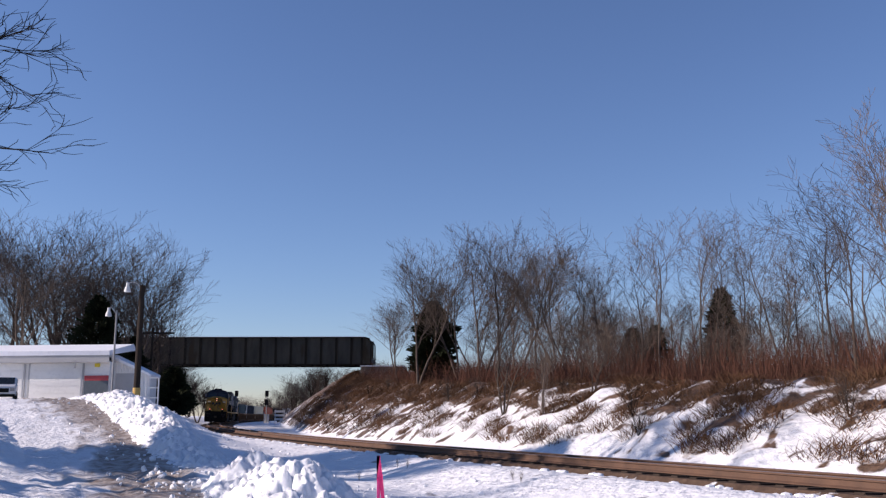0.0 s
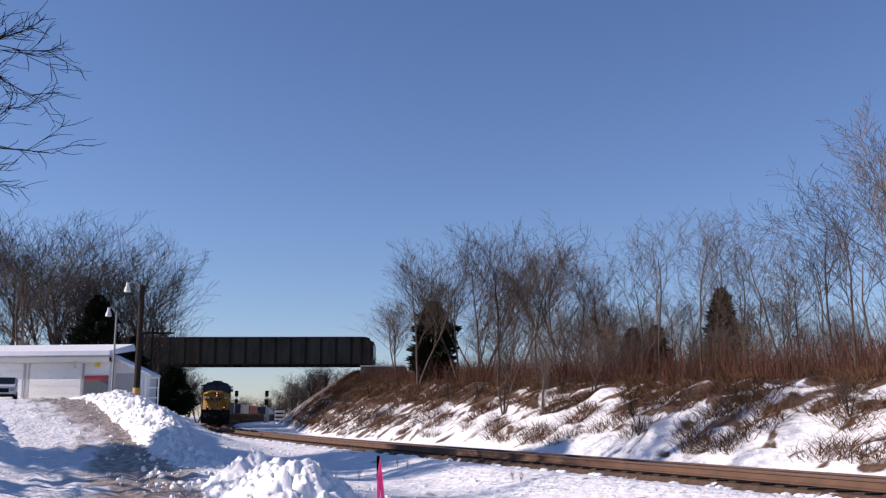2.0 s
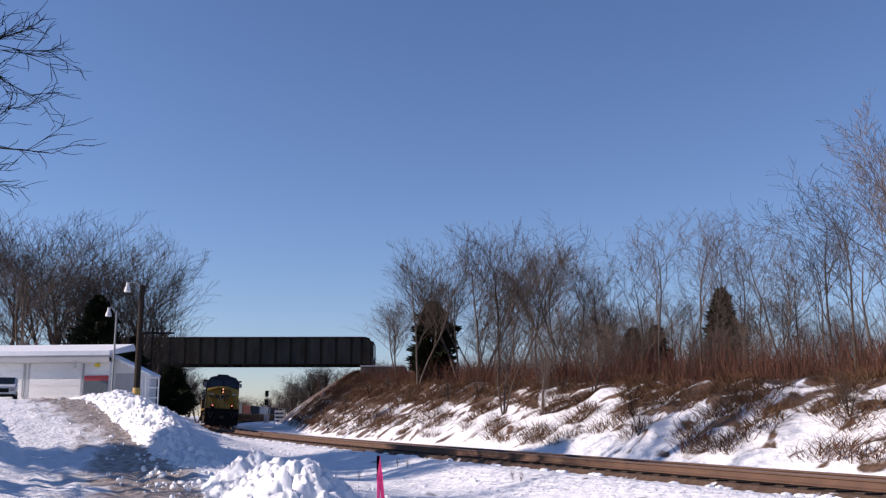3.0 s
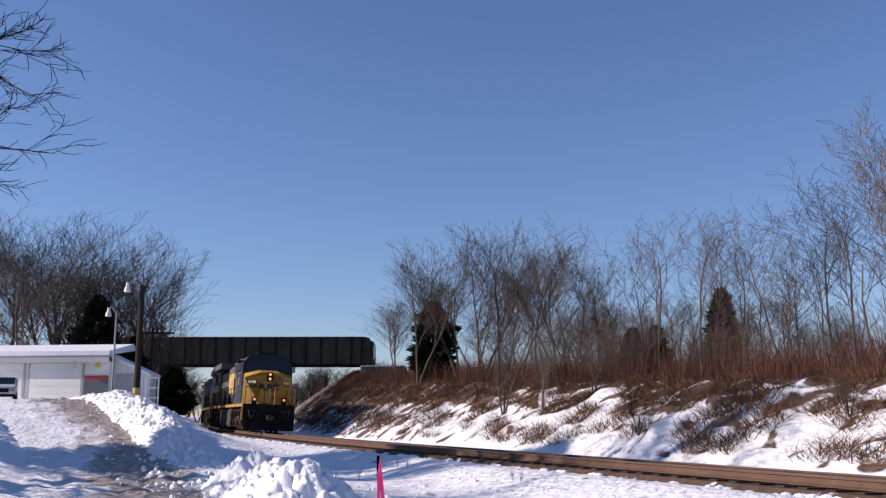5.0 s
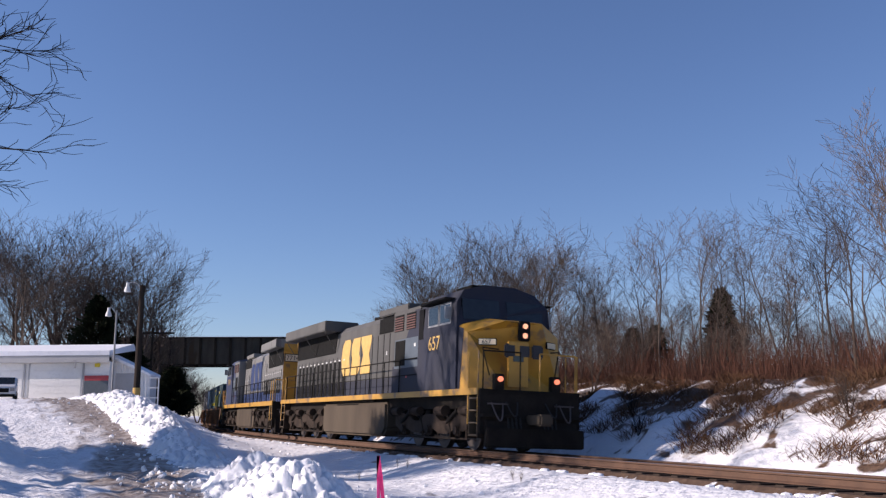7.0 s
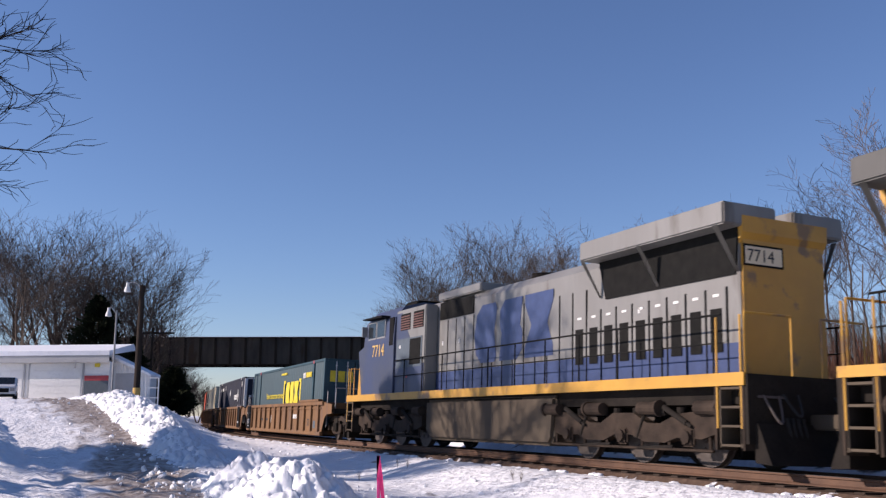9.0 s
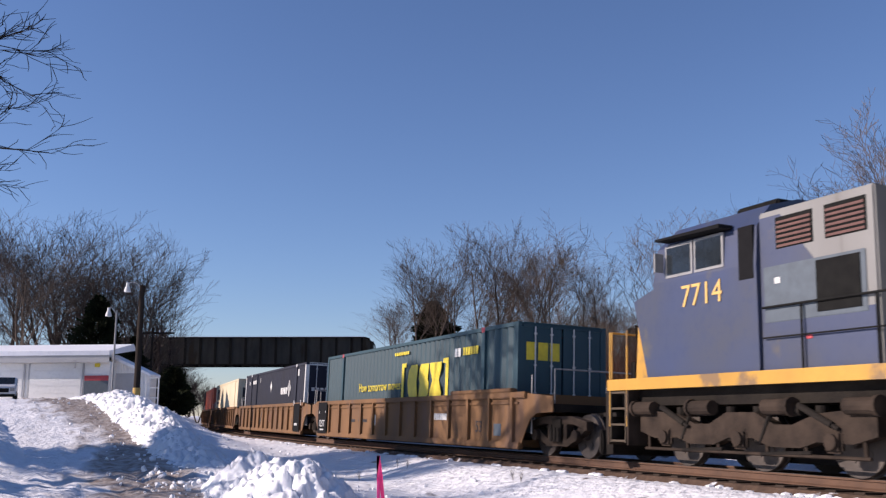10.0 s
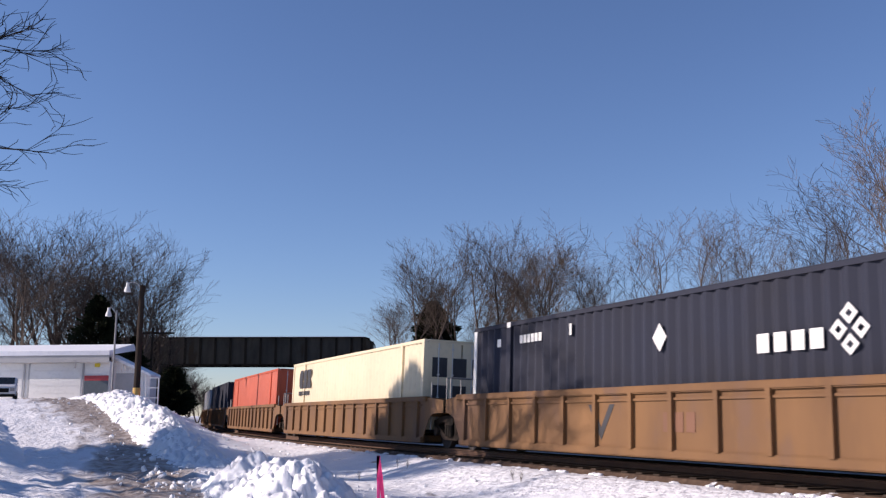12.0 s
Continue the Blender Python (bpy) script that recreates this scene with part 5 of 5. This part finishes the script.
TREES = [tree_mesh("bare_tree", BARK if k % 2 else BARK_PALE, 20 + k, 10.0, (0.42, 0.5, 0.62), 4, 0.085, (10, 6, 5, 3), up=0.3, first=0.34, forks=1 + (k % 2 == 0), reach=0.58, pods=0.25, bend=0.1, twig=0.005) for k in range(5)]
TALL = [tree_mesh("bare_tree", BARK_PALE if k else BARK, 40 + k, 10.0, (0.55, 0.5, 0.7), 4, 0.075, (7, 6, 4, 3), up=0.3, first=0.42, forks=1 + (k == 2), reach=0.56, pods=0.35, bend=0.11, twig=0.006) for k in range(4)]
DENSE = [tree_mesh("bare_tree", BARK, 60 + k, 10.0, (0.5, 0.55, 0.7), 4, 0.13, (11, 7, 5, 3), up=0.45, first=0.18, forks=2, bend=0.1, twig=0.006) for k in range(3)]
SAPLING = [tree_mesh("bare_tree", BARK_PALE if k else BARK, 50 + k, 10.0, (0.4, 0.55, 0.8), 3, 0.06, (12, 6, 4), up=0.25, first=0.25, forks=2 + k % 2, reach=0.45, bend=0.2) for k in range(3)]


def by_view(x, dist):
    """World x at that distance for a place seen in direction x (of 1568 across)."""
    return (x - 784) / 1652.5 * dist


def top_scale(x, y, view_y):
    top = EYE_Z + (736.5 - view_y) / 1652.5 * y
    return (top - height(x, y)) / 9.4


rt = random.Random(5)
ROW = [(705, 72, 520, 1), (740, 58, 425, 0), (775, 62, 445, 1), (812, 60, 420, 2), (850, 64, 395, 0), (885, 56, 400, 3), (915, 66, 430, 4), (950, 58, 405, 1), (985, 55, 395, 2), (1010, 64, 440, 4), (1060, 52, 462, 3), (1090, 70, 520, 0)]
ROW2 = [(1130, 46, 440, 0), (1165, 42, 392, 1), (1200, 50, 470, 2), (1240, 40, 372, 1), (1275, 44, 420, 0), (1315, 42, 412, 1), (1350, 48, 470, 2), (1385, 36, 378, 2), (1420, 42, 430, 0), (1455, 38, 420, 1), (1480, 34, 335, 0), (1510, 32, 322, 1), (1545, 30, 310, 2), (1575, 27, 235, 0), (1620, 26, 200, 1)]
for x, d, top, k in ROW:
    wx = by_view(x, d)
    plant(TREES[k], wx, d, top_scale(wx, d, top), rt.uniform(0, 360), "bare winter tree with pale branching limbs above the cutting")
for x, d, top, k in ROW2:
    wx = by_view(x, d)
    plant(TALL[k], wx, d, top_scale(wx, d, top), rt.uniform(0, 360), "tall slender bare tree standing in red brush")
for k in range(34):
    x, d = rt.uniform(690, 1700), rt.uniform(75, 130)
    wx = by_view(x, d)
    plant(rt.choice(TREES), wx, d, top_scale(wx, d, rt.uniform(500, 590)), rt.uniform(0, 360), "distant bare tree in the wood behind the cutting", wide=1.2)
for k in range(40):
    x, d = rt.uniform(860, 1600), rt.uniform(34, 60)
    wx = by_view(x, d)
    plant(rt.choice(SAPLING), wx, d, top_scale(wx, d, rt.uniform(520, 620)), rt.uniform(0, 360), "bare sapling among red brush", wide=1.3)
# left wood behind the garage
for x, d, top, k in [(-40, 84, 380, 0), (15, 80, 400, 1), (60, 78, 385, 2), (100, 86, 370, 0), (140, 80, 365, 1), (180, 88, 385, 2), (222, 84, 405, 0), (258, 90, 440, 1), (-90, 90, 370, 2), (200, 99, 400, 2), (280, 94, 470, 2)]:
    wx = by_view(x, d)
    plant(DENSE[k] if x % 3 else TREES[k], wx, d, top_scale(wx, d, top), rt.uniform(0, 360), "dense bare tree behind the garage", wide=1.1)
# beyond the bridge, both sides of the line
for k in range(46):
    s = rt.uniform(-420, -150)
    lat = rt.choice([rt.uniform(9, 45), rt.uniform(-45, -11)])
    x, y = at(s, lat)
    plant(rt.choice(DENSE), x, y, rt.uniform(0.75, 1.15), rt.uniform(0, 360), "bare tree beside the line beyond the bridge", wide=1.25)

# mostly hidden trees, added to shade the train beyond the bridge
for q, lat in ((-104, 11), (-110, 13), (-114, 10), (-119, 14), (-123, 10), (-128, 12), (-133, 10), (-138, 13)):
    x, y = at(q, lat)
    plant(DENSE[int(-q) % 3], x, y, 1.25, q * 37 % 360, "dense bare tree added at the bridge to shade the line", wide=1.1)
for x, d, top in ((318, 150, 640), (338, 165, 650), (356, 150, 655), (376, 185, 668), (392, 230, 690), (412, 260, 697), (436, 300, 700), (458, 320, 702), (480, 300, 706), (500, 210, 668), (520, 190, 655), (546, 180, 650), (572, 165, 648), (598, 150, 645)):
    wx = by_view(x, d)
    plant(DENSE[x % 3], wx, d, top_scale(wx, d, top), x * 41 % 360, "distant bare tree beyond the bridge", wide=1.15)
# big tree by the drive, its limbs reaching into view and its shade on the train
BIG = tree_mesh("bare_tree", BARK_DARK, 77, 10.0, (1.05, 0.6, 0.75), 4, 0.2, (20, 8, 5, 4), up=0.1, first=0.22, reach=0.37, bend=0.19, twig=0.0065, fork=0.54)
plant(BIG, -17.7, 22.8, 1.8, 60, "large dark bare tree with drooping twigs beside the drive")


# ---- evergreens ----
def evergreen(seed, h, rad, n, steep):
    r = np.random.RandomState(seed)
    V, F = [], []
    cross = lambda u, v: np.array([u[1] * v[2] - u[2] * v[1], u[2] * v[0] - u[0] * v[2], u[0] * v[1] - u[1] * v[0]])
    for k in range(n):
        z = h * r.uniform(0.04, 1.0)
        a = r.uniform(0, 6.28)
        u = z / h
        env = rad * (min(1.0, (1 - u) * steep) ** 0.75) * (0.72 + 0.2 * math.sin(a * 3 + z * 2.1 + seed) + 0.22 * math.sin(a * 5 - z * 3.7 + 2 * seed) + 0.12 * math.sin(z * 9 + a * 2)) * (0.7 if u < 0.12 else 1)
        q = env * math.sqrt(r.uniform(0.15, 1))
        p = np.array([math.cos(a) * q, math.sin(a) * q, z])
        d = np.array([math.cos(a), math.sin(a), r.uniform(-0.2, 0.9)])
        d /= np.linalg.norm(d)
        L, w = r.uniform(0.18, 0.42), r.uniform(0.05, 0.11)
        s = cross(d, r.normal(0, 1, 3))
        s /= np.linalg.norm(s) + 1e-9
        b = len(V)
        V += [p - s * w, p + s * w, p + d * L + s * w * 0.3, p + d * L - s * w * 0.3]
        F.append((b, b + 1, b + 2, b + 3))
    return V, F


def plant_evergreen(seed, x, d, base_y, top_y, rad, n, label, steep=1.9):
    wx = by_view(x, d)
    z0 = height(wx, d)
    h = EYE_Z + (736.5 - top_y) / 1652.5 * d - z0
    t = tagged(new("evergreen_tree"), label, "tree", group="evergreens")
    t.matrix_basis = pose(wx, d, z0)
    part("trunk", rod(bmesh.new(), (0, 0, -0.3), (0, 0, h * 0.92), 0.12, 8, 0.02), BARK, t)
    V, F = evergreen(seed, h, rad, n, steep)
    cr = new("crown", from_arrays("crown", V, F, EVERGREEN))
    cr.parent = t


plant_evergreen(1, 768, 62, 668, 540, 1.5, 9000, "dark green cedar with a ragged outline above the cutting", 2.8)
plant_evergreen(2, 1280, 60, 640, 516, 1.4, 5000, "dark evergreen standing among bare trees")
plant_evergreen(3, 1120, 90, 640, 585, 1.9, 4000, "distant dark evergreen in the wood")
plant_evergreen(4, 1160, 92, 640, 580, 1.8, 4000, "distant dark evergreen in the wood")
plant_evergreen(5, 172, 74, 600, 528, 2.6, 11000, "dark round evergreen behind the garage")
plant_evergreen(6, 312, 70, 700, 655, 1.5, 7000, "dark bushy evergreen beside the line")
# evergreens added close to the line so that they shade the approaching train
for q in (-103, -109, -115, -121):
    ex, ey = at(q, 7.0)
    plant_evergreen(30 - q, 784 + ex / ey * 1652.5, float(ey), 650, 736.5 - 10.5 / float(ey) * 1652.5, 2.6, 6000, "dark bushy evergreen added at the bridge to shade the line")
plant_evergreen(7, 240, 80, 650, 600, 1.3, 4000, "dark bushy evergreen by the bridge")

plant_evergreen(9, -661, 28.0, 700, -25, 3.7, 30000, "tall dark evergreen beside the drive", 4.0)


# ---- brush and dry grass ----
def blades(name, mat, label, spots, seed, hmin, hmax, width, lean):
    r = np.random.RandomState(seed)
    Q = np.array(spots)
    n = len(Q)
    h = (r.uniform(hmin, hmax, n) * Q[:, 3])[:, None]
    d = np.concatenate([r.normal(0, lean, (n, 2)), np.ones((n, 1))], 1)
    p = Q[:, :3] - np.array([0, 0, 0.05])
    a = r.uniform(0, 6.28, n)
    w = np.stack([np.cos(a), np.sin(a), 0 * a], 1) * width
    mid = p + d * h * 0.55
    tip = p + d * h + np.concatenate([r.normal(0, lean, (n, 2)), np.zeros((n, 1))], 1) * h * 0.4
    V = np.stack([p - w, p + w, mid + w * 0.7, mid - w * 0.7, tip + w * 0.15, tip - w * 0.15], 1).reshape(-1, 3).tolist()
    b = np.arange(n)[:, None] * 6
    F = np.concatenate([b + np.array([[0, 1, 2, 3]]), b + np.array([[3, 2, 4, 5]])], 0).tolist()
    ob = new(name, from_arrays(name, V, F, mat))
    tagged(ob, label, "brush", kind="stuff")


def scatter(n, seed, s_rng, up_rng, clump, keep):
    r = np.random.RandomState(seed)
    out = []
    S = r.uniform(*s_rng, n * 3)
    U = r.uniform(*up_rng, n * 3)
    T = bank_top(S)
    W = bank_width(S)
    Lt = -(foot_of(S) + U * W)
    Z = ground_z(S, Lt)
    X, Y = at(S, Lt)
    for x, y, z, u in zip(X, Y, Z, U):
        v = noise.noise(Vector((x * clump, y * clump, seed)))
        if v > keep(u):
            out.append((x, y, z, 1.0 + v))
            if len(out) >= n:
                break
    return out


blades("red_brush", BRUSH, "thicket of thin reddish brush stems along the bank top", scatter(30000, 2, (-75, 14), (1.0, 4.2), 0.45, lambda u: -0.06), 4, 0.35, 1.5, 0.009, 0.3)
blades("red_brush", BRUSH, "thicket of thin reddish brush stems farther back", scatter(15000, 6, (-100, 14), (2.5, 9.0), 0.3, lambda u: -0.2), 7, 0.8, 2.8, 0.014, 0.2)
blades("dry_grass", DRY_GRASS, "brown dry grass tufts poking through the snow of the cutting", scatter(60000, 3, (-95, 12), (0.1, 1.1), 0.8, lambda u: 0.14 - 0.24 * (u > 0.55)), 5, 0.1, 0.4, 0.012, 1.0)


SHRUB = [tree_mesh("bare_shrub", BARK_DARK if k == 2 else BARK, 90 + k, 10.0, (0.5, 0.6, 0.8), 3, 0.1, (7, 5, 3), up=0.3, first=0.1, forks=5, bend=0.2) for k in range(3)]
rb = random.Random(11)
for k in range(18):
    q = rb.uniform(-45, 11)
    x, y = at(q, -(float(foot_of(q)) + rb.uniform(0.05, 1.1) * float(bank_width(q))))
    plant(SHRUB[k % 3], x, y, rb.uniform(0.06, 0.14), rb.uniform(0, 360), "low leafless shrub on the snowy bank", "bare_shrub", "shrub", "shrubs on the bank", wide=1.2)
for k in range(26):
    q = rb.uniform(-175, -112)
    x, y = at(q, -rb.uniform(8.5, 17))
    plant(SHRUB[k % 3], x, y, rb.uniform(0.3, 0.6), rb.uniform(0, 360), "dark leafless thicket beside the line beyond the bridge", "bare_shrub", "shrub", "shrubs beyond the bridge", wide=1.2)


# ---- loose snow clods ----
def clods(n, seed):
    r = np.random.RandomState(seed)
    t = (1 + 5 ** 0.5) / 2
    base = np.array([(-1, t, 0), (1, t, 0), (-1, -t, 0), (1, -t, 0), (0, -1, t), (0, 1, t), (0, -1, -t), (0, 1, -t), (t, 0, -1), (t, 0, 1), (-t, 0, -1), (-t, 0, 1)]) / 1.9
    tri = np.array([(0, 11, 5), (0, 5, 1), (0, 1, 7), (0, 7, 10), (0, 10, 11), (1, 5, 9), (5, 11, 4), (11, 10, 2), (10, 7, 6), (7, 1, 8), (3, 9, 4), (3, 4, 2), (3, 2, 6), (3, 6, 8), (3, 8, 9), (4, 9, 5), (2, 4, 11), (6, 2, 10), (8, 6, 7), (9, 8, 1)])
    paths = np.array([(-22.5, 59), (-19, 55), (-15.5, 47), (-11.5, 38), (-8.5, 31), (-5.2, 23.5), (-3.2, 19.5), (-1.8, 16.5)])
    V, F = [], []
    for k in range(n):
        q = r.uniform(0, len(paths) - 1.001) if k % 3 else r.uniform(4.5, len(paths) - 1.001)
        i = int(q)
        c = paths[i] * (1 - q + i) + paths[i + 1] * (q - i)
        x, y = c[0] + r.normal(0, 1.5), c[1] + r.normal(0, 1.2)
        rad = abs(r.normal(0, 0.032)) + 0.015
        p = base * rad * r.uniform(0.6, 1.3, (12, 1)) * r.uniform(0.7, 1.3, (1, 3)) + np.array([x, y, height(x, y) + rad * 0.3])
        F += (tri + len(V)).tolist()
        V += p.tolist()
    ob = new("snow_clods", from_arrays("snow_clods", V, F, SNOW_LUMP))
    tagged(ob, "loose clods of snow scattered round the ploughed bank", "snow", kind="stuff")


clods(1100, 4)


def edge_lumps(n, seed):
    """Crusted snow along the near edge of the ballast."""
    r = np.random.RandomState(seed)
    ring = [(math.cos(k * math.pi / 3), math.sin(k * math.pi / 3)) for k in range(6)]
    V, F = [], []
    for k in range(n):
        q, lat = r.uniform(-45, 14), 1.62 + 0.1 * r.normal()
        x, y = at(q, lat)
        rad, b = r.uniform(0.04, 0.13), len(V)
        z = float(ground_z(q, lat)) - 0.02
        for c, h in ((1.0, -0.3), (0.75, 0.5)):
            V += [(x + u * rad * c * r.uniform(0.8, 1.3), y + v * rad * c * r.uniform(0.8, 1.3), z + h * rad * r.uniform(0.7, 1.1)) for u, v in ring]
        V.append((x, y, z + rad * 0.65))
        for i in range(6):
            j = (i + 1) % 6
            F += [(b + i, b + j, b + 6 + j, b + 6 + i), (b + 6 + i, b + 6 + j, b + 12)]
    ob = new("snow_crust", from_arrays("snow_crust", V, F, SNOW_LUMP))
    tagged(ob, "lumpy crust of snow along the edge of the ballast", "snow", kind="stuff")


edge_lumps(1500, 6)
for vx, d in ((905, 20.0), (918, 19.6), (706, 25.5), (722, 25.0), (640, 24.0)):
    wx = by_view(vx, d)
    plant(SHRUB[0], wx, d, 0.028, vx * 7 % 360, "dry weed stalks poking through the snow beside the track", "dry_weed", "weed", "weeds in the snow", wide=0.8)


# ---- stake, signals, far track ----
def build_stake():
    t = tagged(new("survey_stake"), "wooden survey stake with a hot pink ribbon in the snow", "stake")
    x, y = by_view(673, 16.0), 16.0
    bx("stake", RED, t, x - 0.018, x + 0.018, y - 0.012, y + 0.012, -0.9, 0.22)
    bm = bmesh.new()
    a = [bm.verts.new(p) for p in ((x - 0.035, y - 0.02, 0.31), (x + 0.02, y - 0.02, 0.31), (x + 0.075, y - 0.05, -0.05), (x + 0.11, y - 0.06, -0.42), (x + 0.05, y - 0.05, -0.42), (x + 0.005, y - 0.03, 0.0), (x - 0.03, y - 0.02, -0.1))]
    bm.faces.new(a)
    bmesh.ops.solidify(bm, geom=list(bm.faces), thickness=0.006)
    part("ribbon", bm, PINK, t, "hot pink plastic ribbon")
    part("ribbon_wrap", box(bmesh.new(), x - 0.026, x + 0.026, y - 0.02, y + 0.02, -0.75, 0.31, 0.008), PINK, t)


build_stake()


def signal(x, y, z1):
    s = tagged(new("railway_signal"), "dark railway signal mast with two lamp heads beyond the bridge", "signal", group="signals")
    part("mast", rod(bmesh.new(), (x, y, -0.6), (x, y, z1), 0.09, 8), CHROME, s)
    for z in (z1 - 0.6, z1 - 2.2):
        bx("signal_head", BLACK, s, x - 0.32, x + 0.32, y - 0.25, y + 0.1, z, z + 1.1, bevel=0.05)
    bx("relay_box", GREY_FASCIA, s, x - 0.5, x + 0.4, y + 0.2, y + 0.9, -0.5, 1.3)


def track_gate():
    g = tagged(new("white_barrier"), "white slatted barrier beside the line beyond the bridge", "barrier")
    x, y = by_view(499, 150), 150.0
    for z in (0.3, 0.9, 1.5):
        bx("slat", WHITE_WALL, g, x - 0.8, x + 0.8, y, y + 0.06, z, z + 0.32)
    for q in (-0.75, 0.65):
        bx("post", WHITE_WALL, g, x + q, x + q + 0.1, y + 0.06, y + 0.14, -0.6, 1.9)


track_gate()
signal(by_view(423, 180), 180, 5.2)
signal(by_view(476, 180), 180, 5.2)


# ---- what moves ----
def advance(t):
    d = t - 7.0
    return 16.417 * d + 0.037 * d * d


def ride(s, half_base, turned=False):
    x1, y1 = at(s + half_base)
    x0, y0 = at(s - half_base)
    rz = math.degrees(math.atan2(y1 - y0, x1 - x0))
    if turned:
        return pose((x0 + x1) / 2, (y0 + y1) / 2, 0, math.degrees(CANT), 0, rz + 180)
    return pose((x0 + x1) / 2, (y0 + y1) / 2, 0, -math.degrees(CANT), 0, rz)


TIMES = [k * 0.25 for k in range(49)]
FRAMES = [k / 30 for k in range(361)]


def roll(wheel, x, r, sgn):
    walk(wheel, [(t, pose(x, 0, r) @ Matrix.Rotation(sgn * advance(t) / r, 4, "Y")) for t in FRAMES])


def motions():
    walk(LOCO_A, [(t, ride(advance(t) + LOCO_A_S, 7.0)) for t in TIMES])
    walk(LOCO_B, [(t, ride(advance(t) + LOCO_B_S, 6.2, True)) for t in TIMES])
    for k, (box_, car) in enumerate(zip(BOXES, CARS)):
        s = BOX_S - k * UNIT_PITCH
        walk(car, [(t, ride(advance(t) + s, UNIT_PITCH / 2)) for t in TIMES])
        walk(box_, [(t, ride(advance(t) + s, UNIT_PITCH / 2) @ pose(0, 0, 0.37)) for t in TIMES])
    for (thing, wheels), sgn in [(LOCO_MOVES[0], 1), (LOCO_MOVES[1], -1)] + [(c, 1) for c in CAR_MOVES[:3]]:
        for wheel, x, r in wheels:
            roll(wheel, x, r, sgn)


LOCO_A_S, LOCO_B_S, BOX_S = -10.8, -33.75, -48.24 - CL / 2
motions()
